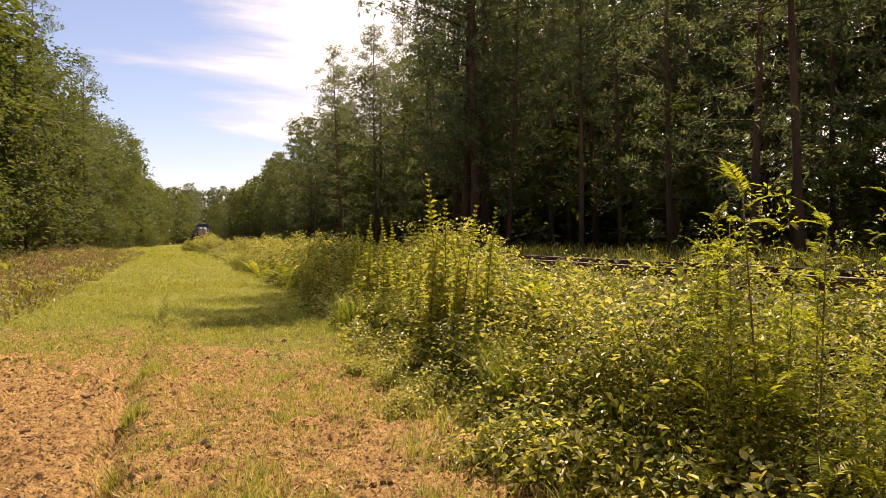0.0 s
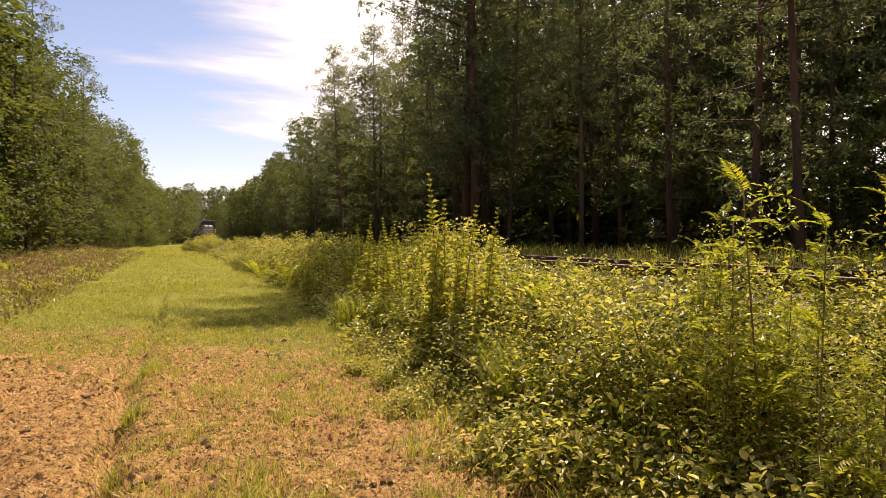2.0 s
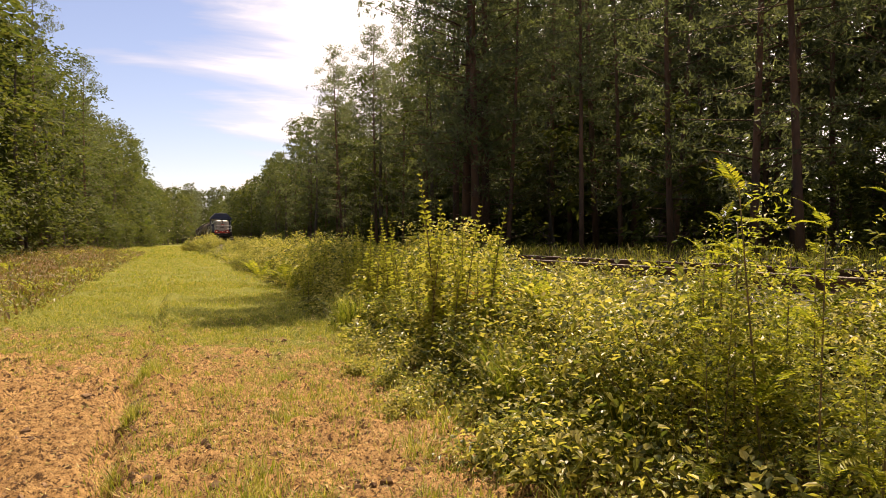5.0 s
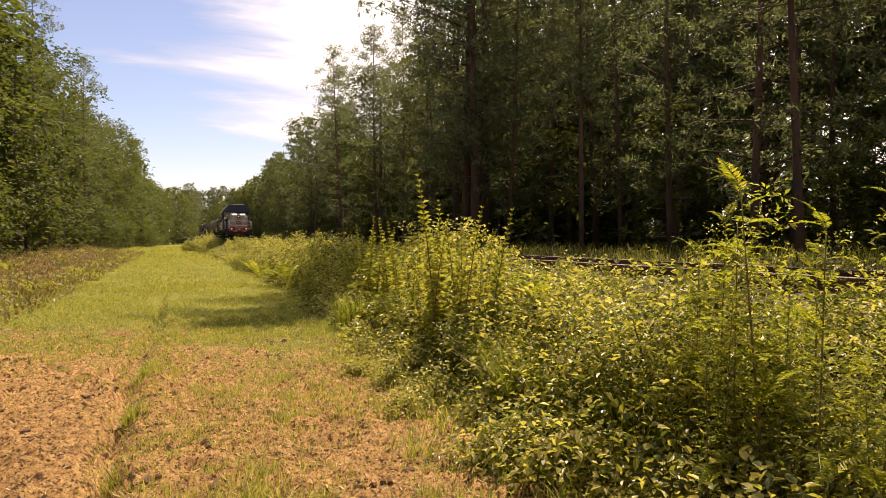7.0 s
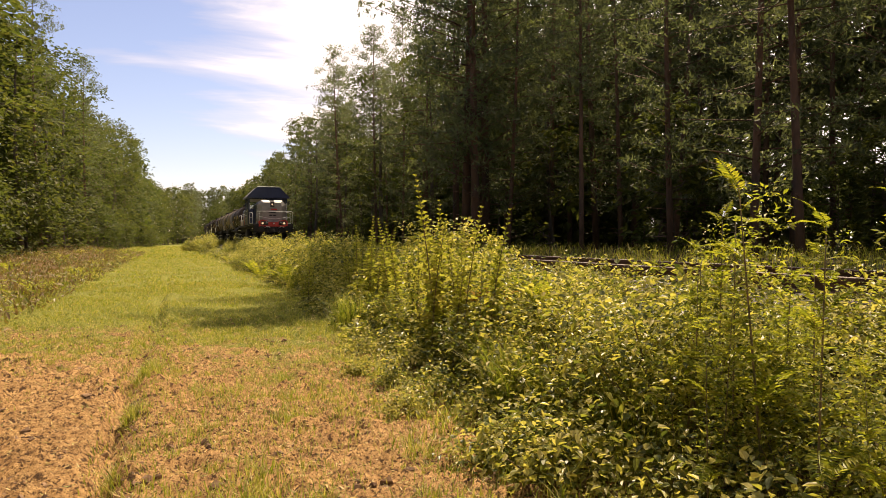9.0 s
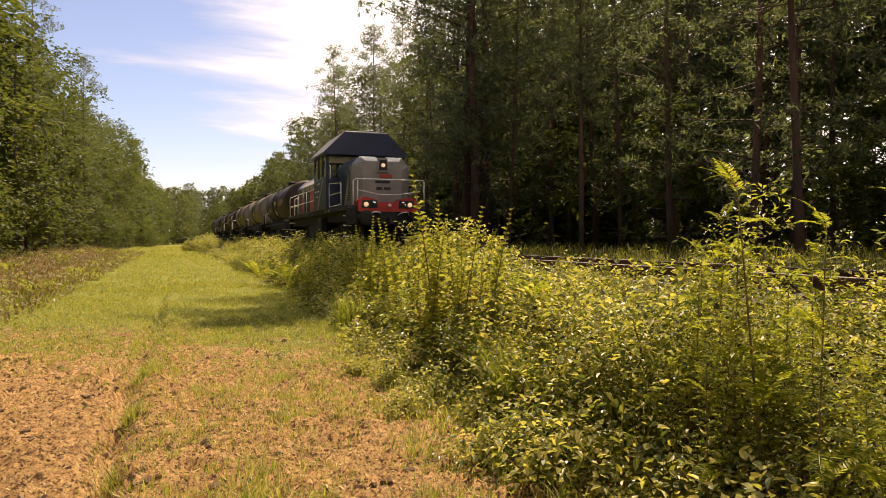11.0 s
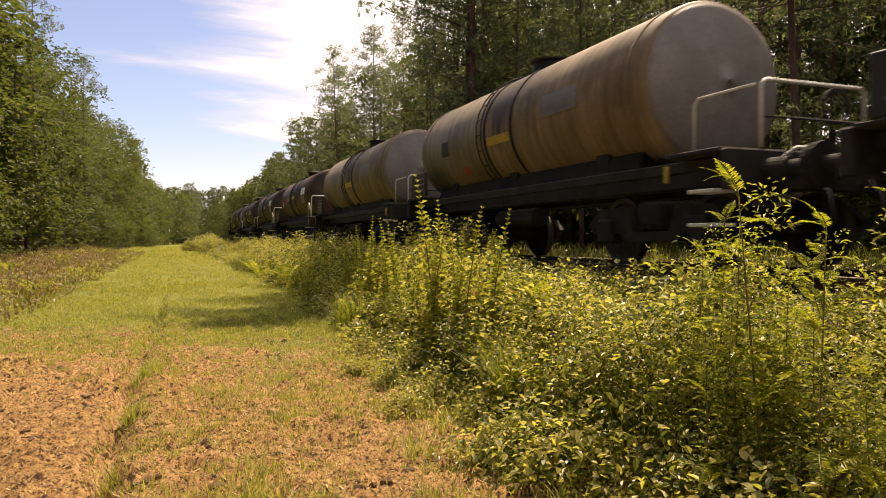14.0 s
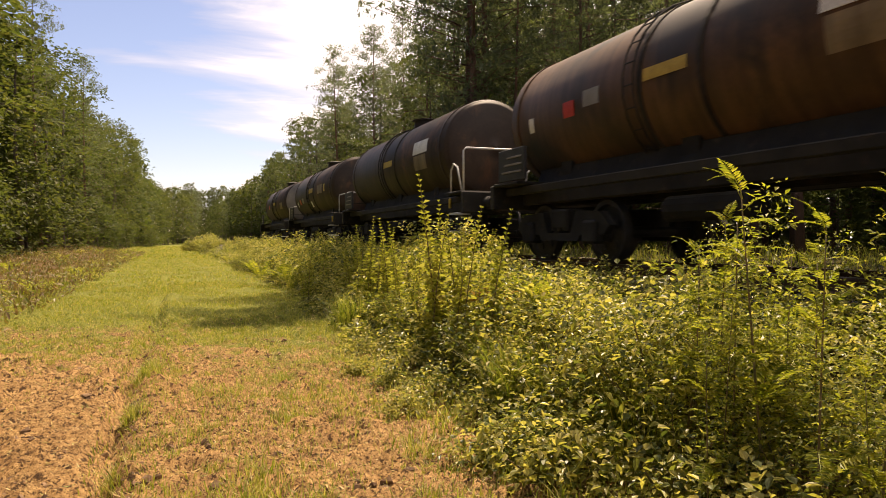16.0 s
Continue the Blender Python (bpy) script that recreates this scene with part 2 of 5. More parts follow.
def tube(soup, pts, radii, sides=6):
    pts = [Vector(p) for p in pts]
    if isinstance(radii, (int, float)):
        radii = [radii] * len(pts)
    vs, fs = [], []
    for i, p in enumerate(pts):
        d = (pts[min(i + 1, len(pts) - 1)] - pts[max(i - 1, 0)]).normalized()
        a = d.orthogonal().normalized() if i == 0 else (a - d * a.dot(d)).normalized()
        b = d.cross(a)
        for k in range(sides):
            w = 2 * math.pi * k / sides
            vs.append(p + (a * math.cos(w) + b * math.sin(w)) * radii[i])
    for i in range(len(pts) - 1):
        for k in range(sides):
            j = (k + 1) % sides
            fs.append((i * sides + k, i * sides + j, (i + 1) * sides + j, (i + 1) * sides + k))
    fs.append(tuple(range(sides))[::-1])
    fs.append(tuple((len(pts) - 1) * sides + k for k in range(sides)))
    return soup.add(vs, fs)


def block(soup, x0, x1, y0, y1, z0, z1, c=0.02):
    """A box with chamfered edges."""
    c = min(c, 0.45 * min(x1 - x0, y1 - y0, z1 - z0))
    bm = bmesh.new()
    bmesh.ops.create_cube(bm, size=1, matrix=Matrix.Translation(((x0 + x1) / 2, (y0 + y1) / 2, (z0 + z1) / 2)) @ Matrix.Diagonal((x1 - x0, y1 - y0, z1 - z0, 1)))
    bmesh.ops.bevel(bm, geom=bm.edges[:], offset=c, segments=1, affect="EDGES")
    bm.verts.index_update()
    soup.add([v.co[:] for v in bm.verts], [[v.index for v in f.verts] for f in bm.faces])
    bm.free()
    return soup


def prism(soup, profile, y0, y1, top=None):
    """A closed profile in x and z drawn from y0 to y1; top: another profile at y1."""
    top = top or profile
    n = len(profile)
    vs = [(x, y0, z) for x, z in profile] + [(x, y1, z) for x, z in top]
    fs = [(k, (k + 1) % n, n + (k + 1) % n, n + k) for k in range(n)]
    return soup.add(vs, fs + [tuple(range(n))[::-1], tuple(range(n, 2 * n))])


def rand_dirs(rng, n, up=0.0):
    d = rng.normal(size=(n, 3))
    d[:, 2] += up
    return d / np.linalg.norm(d, axis=1)[:, None]


def leaf_soup(soup, rng, base, ways, size, width=0.5, fold=0.25, droop=0.0, ovate=False):
    """Folded leaf blades: base points, directions, lengths."""
    n = len(base)
    side = np.cross(ways, rand_dirs(rng, n) * 0.55 + np.array([0, 0, 1.0]))
    side /= np.linalg.norm(side, axis=1)[:, None] + 1e-9
    norm = np.cross(side, ways)
    size = np.asarray(size).reshape(-1, 1) * np.ones((n, 1))
    tip = base + ways * size
    tip[:, 2] -= droop * size[:, 0]
    mid = base + ways * size * 0.45
    w = size * width * 0.5
    if ovate:
        low, high = base + ways * size * 0.28, base + ways * size * 0.66
        high[:, 2] -= droop * size[:, 0] * 0.4
        lift = norm * w * fold
        vs = np.stack([base, low - side * w + lift, high - side * w * 0.72 + lift, tip, high + side * w * 0.72 + lift, low + side * w + lift], 1).reshape(-1, 3)
        i = np.arange(n)[:, None] * 6
        return soup.add_grid(vs, np.concatenate([i + np.array([[0, 1, 2, 3]]), i + np.array([[0, 3, 4, 5]])]))
    left, right = mid + side * w + norm * w * fold, mid - side * w + norm * w * fold
    vs = np.stack([base, right, tip, left], 1).reshape(-1, 3)
    i = np.arange(n)[:, None] * 4
    return soup.add_grid(vs, np.concatenate([i + np.array([[0, 1, 2]]), i + np.array([[0, 2, 3]])]))


def needle_soup(soup, rng, base, ways, size, width):
    """Needle sprays, one narrow triangle each."""
    side = np.cross(ways, rand_dirs(rng, len(base)))
    side /= np.linalg.norm(side, axis=1)[:, None] + 1e-9
    w = np.asarray(size).reshape(-1, 1) * width * 0.5
    vs = np.stack([base - side * w, base + side * w, base + ways * np.asarray(size).reshape(-1, 1)], 1).reshape(-1, 3)
    return soup.add_grid(vs, np.arange(len(base))[:, None] * 3 + np.array([[0, 1, 2]]))


def blade_soup(soup, rng, base, height, width, lean=0.35):
    """Bent grass blades of three triangles."""
    n = len(base)
    a = rng.uniform(0, 2 * np.pi, n)
    out = np.stack([np.cos(a), np.sin(a), np.zeros(n)], 1)
    b = a + rng.uniform(-1, 1, n) + np.pi / 2
    side = np.stack([np.cos(b), np.sin(b), np.zeros(n)], 1)
    h = height.reshape(-1, 1)
    l = (rng.uniform(0.3, 1.6, n) * lean).reshape(-1, 1)
    w = np.asarray(width).reshape(-1, 1) * np.ones((n, 1)) * 0.5
    upv = np.array([0, 0, 1.0])
    mid = base + upv * h * 0.6 + out * h * l * 0.35
    tip = base + upv * h * (1 - 0.25 * l) + out * h * l
    vs = np.stack([base - side * w, base + side * w, mid + side * w * 0.8, mid - side * w * 0.8, tip], 1).reshape(-1, 3)
    i = np.arange(n)[:, None] * 5
    soup.v.append(vs)
    soup.f += (i + soup.n + np.array([[0, 1, 2, 3]])).tolist() + (i + soup.n + np.array([[3, 2, 4]])).tolist()
    soup.n += len(vs)
    return soup


# ---- ground ----


def step(a, b, x):
    t = np.clip((np.asarray(x, float) - a) / (b - a), 0, 1)
    return t * t * (3 - 2 * t)


def lumps(x, y):
    """Smooth uneven relief from a few crossing waves."""
    return (0.5 * np.sin(x * 1.9 + 1.3 * np.sin(y * 0.7)) * np.sin(y * 1.3 + 0.8) + 0.3 * np.sin(x * 4.3 + y * 2.1) * np.sin(y * 3.7 - x * 1.1)
            + 0.2 * np.sin(x * 9.1 - y * 5.3) * np.sin(y * 8.3 + x * 3.9))


def ground_z(x, y):
    x, y = np.asarray(x, float), np.asarray(y, float)
    z = 0.85 * step(-3.0, -8.5, x) * (0.75 + 0.25 * np.sin(y * 0.11 + 1))
    foot = 2.9 + 1.2 * step(20, 75, y)
    z = z + 0.82 * step(foot, 4.9, x)
    z = z + 0.25 * step(8.6, 13.5, x)
    near = 1 - step(9, 15, np.abs(x))
    z = z + near * (0.035 * lumps(x, y) + 0.02 * lumps(x * 2.7 + 4, y * 2.7))
    # two wheel ruts along the field
    for centre, depth in ((-0.48, 0.15), (1.15, 0.03)):
        c = centre + 0.010 * y + 0.05 * np.sin(y * 0.6)
        z = z - depth * np.exp(-((x - c) / 0.075) ** 2) * step(40, 22, y) + 0.4 * depth * np.exp(-((x - c - 0.26) / 0.14) ** 2) * step(40, 22, y)
    return z


def axis(lo, hi, fine, spans):
    vals = list(np.arange(lo, hi, fine))
    for a, b, s in spans:
        vals += list(np.arange(a, b, s))
    return np.array(sorted(set(round(float(v), 4) for v in vals)))


def make_ground():
    xs = axis(-3.2, 5.2, 0.06, [(-10, -3.2, 0.35), (5.2, 14, 0.4), (14, 60, 4), (60, 1600, 120), (-60, -10, 4), (-1600, -60, 120)])
    ys = axis(2.0, 16.0, 0.10, [(16, 40, 0.35), (40, 120, 1.6), (120, 320, 8), (320, 2400, 130), (3.0, 9.0, 0.05), (-20, 2, 0.8), (-1600, -20, 100)])
    gx, gy = np.meshgrid(xs, ys)
    gz = ground_z(gx, gy)
    rng = np.random.default_rng(3)
    rough = rng.normal(size=gz.shape) * 0.02
    clumps = rng.normal(size=gz.shape)      # crumbs about a hand wide
    clumps = clumps + np.roll(clumps, 1, 0) + np.roll(clumps, 1, 1) + np.roll(np.roll(clumps, 1, 0), 1, 1)
    rough = rough + 0.016 * np.maximum(clumps - 0.8, 0)
    gz = gz + rough * (np.abs(gx) < 4) * (gy < 16) * (gy > 1.5)
    nx, ny = len(xs), len(ys)
    i = (np.arange(ny - 1)[:, None] * nx + np.arange(nx - 1)[None, :]).reshape(-1, 1)
    s = Soup().add_grid(np.stack([gx, gy, gz], -1).reshape(-1, 3), i + np.array([[0, 1, nx + 1, nx]]))
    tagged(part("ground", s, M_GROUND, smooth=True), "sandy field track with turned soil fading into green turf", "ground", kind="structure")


make_ground()


def make_ballast():
    s = Soup()
    ys = np.arange(-60, 330, 1.5)
    prof = [(-3.1, -1.3), (-2.35, -0.62), (-1.75, -0.24), (-1.3, -0.2), (1.3, -0.2), (1.75, -0.24), (2.35, -0.62), (3.1, -1.3)]
    rng = np.random.default_rng(5)
    n = len(prof)
    vs = [(TRACK_X + x + rng.normal() * 0.04, y, RAIL_Z + z + rng.normal() * 0.015) for y in ys for x, z in prof]
    fs = [(i * n + k, i * n + k + 1, (i + 1) * n + k + 1, (i + 1) * n + k) for i in range(len(ys) - 1) for k in range(n - 1)]
    s.add(vs, fs)
    # loose stones
    p = np.stack([TRACK_X + rng.uniform(-2.2, 2.2, 5000), rng.uniform(2, 40, 5000), np.zeros(5000)], 1)
    p[:, 2] = RAIL_Z - 0.19 - 0.35 * np.clip(np.abs(p[:, 0] - TRACK_X) - 1.7, 0, 1)
    for q in p:
        a = rng.uniform(0.02, 0.04)
        r = rand_dirs(rng, 4) * a
        s.add(q + r, [(0, 1, 2), (0, 2, 3), (0, 3, 1), (1, 3, 2)])
    tagged(part("ballast", s, M_BALLAST), "grey crushed-stone ballast bed under the railway", "ballast", kind="structure")


make_ballast()


def make_track():
    track = tagged(new("railway_track"), "single rusty railway track on weathered sleepers", "railway track", kind="structure")
    for side in (-1, 1):
        x = TRACK_X + side * 0.755
        prof = [(-0.07, -0.17), (0.07, -0.17), (0.07, -0.155), (0.012, -0.135), (0.012, -0.045), (0.036, -0.035), (0.036, -0.005), (-0.036, -0.005), (-0.036, -0.035), (-0.012, -0.045), (-0.012, -0.135), (-0.07, -0.155)]
        rail = part("rail", prism(Soup(), [(x + a, RAIL_Z + b) for a, b in prof], -60, 330), M_RAIL, track)
        part("rail_head", prism(Soup(), [(x - 0.033, RAIL_Z - 0.006), (x + 0.033, RAIL_Z - 0.006), (x + 0.028, RAIL_Z), (x - 0.028, RAIL_Z)], -60, 330), M_RAILHEAD, rail, "bright worn running surface")
    me = block(Soup(), -1.3, 1.3, -0.125, 0.125, -0.34, -0.165, 0.02).mesh("sleeper", M_SLEEPER)
    for k in range(120):
        part("sleeper", me, M_SLEEPER, track).location = (TRACK_X + 0.01 * math.sin(k * 7), -8 + 0.62 * k, RAIL_Z)


make_track()

# ---- trees ----


def broadleaf_meshes(seed, h, spread, low=0.08, clusters=66, per=38, size=0.26):
    """A bent trunk, boughs, and a rounded crown of flattened, drooping leaf sprays."""
    rng = np.random.default_rng(seed)
    wood, crown = Soup(), Soup()
    bend = rng.normal(size=2) * 0.25
    path = [(bend[0] * math.sin(3 * t), bend[1] * math.sin(2.4 * t), h * 0.92 * t - 0.3) for t in np.linspace(0, 1, 8)]
    r0 = 0.011 * h + 0.03
    tube(wood, path, [r0 * (1 - 0.9 * t) for t in np.linspace(0, 1, 8)], 7)
    centres, sizes, outward = [], [], []
    lobes = rng.uniform(0, 6.28, 3)
    for k in range(clusters):
        u = rng.uniform(0, 1) ** 0.85
        t = low + (1 - low) * u
        a = rng.uniform(0, 2 * math.pi)
        lobe = 1 + 0.16 * math.sin(3 * a + lobes[0] + 5 * u) + 0.12 * math.sin(5 * a + lobes[1] - 9 * u)
        reach = spread * math.sqrt(max(0.05, 1 - ((u - 0.42) / 0.62) ** 2)) * lobe * rng.uniform(0.35, 1.0) ** 0.5
        z = h * t
        base = np.array([bend[0] * math.sin(3 * t), bend[1] * math.sin(2.4 * t), max(0.3, z - reach * 0.55)])
        c = np.array([base[0] + math.cos(a) * reach, base[1] + math.sin(a) * reach, z])
        if k % 5 == 0:
            m = (base + c) / 2 + np.array([0, 0, -0.1 * reach])
            tube(wood, [base, m, c], [0.05 * (1.1 - t) + 0.012, 0.025, 0.008], 4)
        centres.append(c)
        outward.append((math.cos(a), math.sin(a), 0.0))
        sizes.append(rng.uniform(0.5, 1.0) * (0.2 * spread + 0.1))
    c = np.repeat(np.array(centres), per, 0)
    o = np.repeat(np.array(outward), per, 0)
    s = np.repeat(np.array(sizes), per)[:, None]
    off = rng.normal(size=c.shape) * s
    off[:, 2] = off[:, 2] * 0.42 - 0.25 * (off[:, :2] ** 2).sum(1) / s[:, 0]
    p = c + off
    p[:, 2] = np.maximum(p[:, 2], 0.15)
    way = rand_dirs(rng, len(p)) * np.array([1, 1, 0.45]) + o * 0.5 + np.array([0, 0, -0.12])
    leaf_soup(crown, rng, p, way / np.linalg.norm(way, axis=1)[:, None], rng.uniform(0.7, 1.35, len(p)) * size, 0.62, 0.3, 0.1)
    return wood.mesh("trunk", M_BARK, True), crown.mesh("crown", M_OAK)


def pine_meshes(seed, h, bare=0.5, spread=2.3, needles=16, width=0.28, tufts=6):
    rng = np.random.default_rng(seed)
    wood, crown = Soup(), Soup()
    bend = rng.normal(size=2) * 0.2
    at = lambda t: np.array([bend[0] * math.sin(2.5 * t), bend[1] * math.sin(2 * t), h * t - 0.3 * (1 - t)])
    r0 = 0.0062 * h + 0.02
    ts = np.linspace(0, 0.985, 9)
    tube(wood, [at(t) for t in ts], [r0 * (1 - 0.88 * t) for t in ts], 8)
    for k in range(8):   # dead stubs below the crown
        t = rng.uniform(0.05, bare)
        a = rng.uniform(0, 6.28)
        q = at(t)
        l = rng.uniform(0.3, 1.3)
        tube(wood, [q, q + np.array([math.cos(a) * l, math.sin(a) * l, rng.uniform(-0.1, 0.2)])], [0.022, 0.006], 3)
    pts, ways, lens = [], [], []
    boughs = 72
    for k in range(boughs):
        t = bare + (1 - bare) * (k + rng.uniform(0, 1)) / boughs
        u = (t - bare) / (1 - bare)
        reach = spread * (0.35 + 0.9 * math.sin(math.pi * min(1, 0.18 + 0.8 * u))) * rng.uniform(0.5, 1.1) * (1.0 if u < 0.9 else 0.8)
        a = k * 2.4 + rng.uniform(-0.5, 0.5)
        q = at(t)
        end = q + np.array([math.cos(a) * reach, math.sin(a) * reach, reach * rng.uniform(-0.05, 0.45)])
        tube(wood, [q, end], [0.03 * (1.2 - u), 0.006], 3)
        for j in range(tufts):
            f = rng.uniform(0.3, 1.05)
            c = q + (end - q) * f + rng.normal(size=3) * 0.18 * np.array([1.3, 1.3, 0.8])
            n = needles
            d = rand_dirs(rng, n, 0.5)
            pts.append(np.repeat(c[None], n, 0) + rng.normal(size=(n, 3)) * np.array([0.17, 0.17, 0.09]))
            ways.append(d)
            lens.append(rng.uniform(0.14, 0.3, n))
    needle_soup(crown, rng, np.concatenate(pts), np.concatenate(ways), np.concatenate(lens) * (1.0 if needles > 10 else 1.5), width)
    return wood.mesh("trunk", M_PINEBARK, True), crown.mesh("crown", M_NEEDLE)


def tree_kind(name, meshes, label):
    ob = tagged(new(name), label, "tree", "roadside woods")
    part("trunk", meshes[0], None, ob)
    part("crown", meshes[1], None, ob)
    return ob


BROAD = [tree_kind("broadleaf_tree", broadleaf_meshes(10 + k, 15, w, lo), "tall broadleaf tree with dense green crown at the wood's edge") for k, (w, lo) in enumerate(((3.0, 0.06), (2.6, 0.12), (3.4, 0.05)))]
PINES = [tree_kind("pine_tree", pine_meshes(20 + k, 19, b, w), "tall scots pine with bare orange trunk and dark needles") for k, (b, w) in enumerate(((0.34, 2.5), (0.40, 2.2), (0.12, 2.4)))]
PINES_FAR = [tree_kind("pine_tree", pine_meshes(26 + k, 19, b, w, 10, 0.42, 6), "tall scots pine with dark needles deep in the wood") for k, (b, w) in enumerate(((0.3, 2.5), (0.14, 2.4)))]
BROAD_FAR = [tree_kind("broadleaf_tree", broadleaf_meshes(110 + k, 15, w, lo, 100, 12, 0.54), "broadleaf tree with dense green crown deep in the wood") for k, (w, lo) in enumerate(((3.0, 0.06), (3.3, 0.05)))]
YOUNG = [tree_kind("young_tree", broadleaf_meshes(30 + k, 5.5, 1.5, 0.0, 52, 15, 0.30), "young leafy tree growing under the pines") for k in range(2)]
placed = set()


def plant(kinds, k, x, y, h, native, rng):
    src = kinds[k % len(kinds)]
    s = h / native
    m = pose(x, y, float(ground_z(x, y)) - 0.05, rng.uniform(-2, 2), rng.uniform(-2, 2), rng.uniform(0, 360))
    if src.name not in placed:
        placed.add(src.name)
        ob = src
        ob.matrix_basis = m
    else:
        ob = copy_thing(src, m)
    ob.scale = (s * rng.uniform(0.9, 1.15), s * rng.uniform(0.9, 1.15), s)
    return ob


def west_edge(y):
    return -10.5 + 0.033 * y + 8.5 * float(step(185, 270, y))


def plant_woods():
    rng = np.random.default_rng(77)
    k = 0
    # unseen trees below y = 30, added to keep the train's flank dark
    y = -48.0
    while y < 300:        # west wood
        for row in range(2 if y < 150 else 1):
            x = west_edge(max(y, 30)) - row * 4.2 - rng.uniform(0, 1.6)
            h = (rng.uniform(14.5, 18.5) + row * 2.0) * (0.97 if 55 < y < 190 else 1.04)
            if y > 30 and rng.uniform() < 0.28:
                plant(PINES if y < 75 and row == 0 else PINES_FAR, 2 if y < 75 and row == 0 else k, x + 0.5, y, h + 1.0, 19, rng)
            else:
                plant(BROAD_FAR if row or y > 120 or y < 30 else BROAD, k, x - 0.1, y, h - (0.2 if y < 120 else 1.2), 15, rng)
            k += 1
        for again in range(2 if 30 < y < 160 else 0):
            plant(YOUNG, k + again, west_edge(y) + rng.uniform(-0.6, 1.6), y + rng.uniform(0.5, 3), rng.uniform(2.5, 5.5), 5.5, rng)
        y += (rng.uniform(3.0, 4.4) if y > 30 else 6.5) * (1 + max(y, 0) / 300)
    # unseen rows below y = -6, added as well to hold back sky light
    y = -40.0
    while y < 290:        # east wood
        tall = 13.6 if y < 27 else 18.0 if y < 35 else 14.2 if y < 60 else 13.5 if y < 76 else 12.3
        for row in range(2 if y < -6 else 4 if y < 60 else 3 if y < 110 else 2):
            x = 12.6 + row * 4.4 + rng.uniform(-0.8, 0.8)
            yy = y + rng.uniform(-1.5, 1.5)
            h = tall * rng.uniform(0.9, 1.06) + (2.4 * row if y < 60 else 0.5 * row)
            if y < -6:
                plant(BROAD_FAR, k, x, yy, h, 15, rng)
            elif y < 34 and row < 2 or y < 58 and rng.uniform() < 0.78 or rng.uniform() < 0.3:
                if y < 60 and row < 3:
                    plant(PINES, 2 if row == 1 or k % 3 == 0 else k, x, yy, h, 19, rng)
                else:
                    plant(PINES_FAR, k, x, yy, h, 19, rng)
            else:
                plant(BROAD_FAR if row > 1 or y > 110 or y < -6 else BROAD, k, x, yy, h * rng.uniform(0.75, 0.97), 15, rng)
            k += 1
        for again in range(0 if y < -6 else 2 if y < 60 else 1 if y < 110 else 0):
            plant(YOUNG, k + again, 14.5 + rng.uniform(0, 11), y + 1.7 + rng.uniform(-1.2, 1.2), rng.uniform(2.2, 6.5), 5.5, rng)
        y += (rng.uniform(2.8, 4.2) if y > -6 else 6.0) * (1 + y / 220 if y > 0 else 1)
    for j in range(26):   # thickens the wood's edge beyond the tall pines
        yy = 37 + 5.2 * j + rng.uniform(-1.5, 1.5)
        if j % 2:
            plant(PINES if yy < 70 else PINES_FAR, 2, 13.5 + rng.uniform(0, 2.5), yy, (14.0 if yy < 60 else 12.8) * rng.uniform(0.86, 1.02), 19, rng)
        else:
            plant(BROAD if yy < 80 else BROAD_FAR, j, 13.2 + rng.uniform(0, 2), yy, 12.0 * rng.uniform(0.8, 1.0), 15, rng)
    plant(PINES, 2, 11.6, 28.0, 27.0, 19, rng)
    plant(PINES, 0, 13.4, 33.5, 22.0, 19, rng)
    plant(PINES, 2, 12.3, 27.3, 25.5, 19, rng)
    plant(PINES, 2, 11.5, 26.6, 24.0, 19, rng)
    for j in range(16):   # the wood that closes the far end
        plant(BROAD_FAR if j % 3 else PINES_FAR, j, -2 + j * 1.9 + rng.uniform(-1, 1), 296 + rng.uniform(0, 24), rng.uniform(19, 23), 15 if j % 3 else 19, rng)


plant_woods()


def make_far_woods():
    """The depth of the woods behind the rows that stand singly."""
    rng = np.random.default_rng(8)

    def mass(n, x0, x1, y0, y1, top, power, mat, label):
        s = Soup()
        p = np.stack([rng.uniform(x0, x1, n), rng.uniform(y0, y1, n), 0.4 + top * rng.uniform(0, 1, n) ** power], 1)
        leaf_soup(s, rng, p, rand_dirs(rng, n), rng.uniform(0.7, 1.6, n), 0.7, 0.3)
        tagged(part("far_woods", s, mat), label, "woods", kind="stuff")

    mass(13000, 28, 35, -6, 80, 19, 1.15, M_NEEDLE, "dark undergrowth between the pines")
    mass(15000, 17, 30, 38, 160, 10.5, 1.0, M_OAK, "dense green foliage inside the wood's edge")
    mass(15000, 40, 54, -30, 150, 18, 1.2, M_NEEDLE, "dense dark foliage deep inside the pine wood")
    mass(16000, -34, -20, 20, 260, 13, 1.3, M_OAK, "dense green foliage deep inside the broadleaf wood")
    mass(9000, -30, 60, 318, 345, 15, 1.2, M_OAK, "green woods closing the far end of the line")


make_far_woods()

# ---- plants beside the track ----


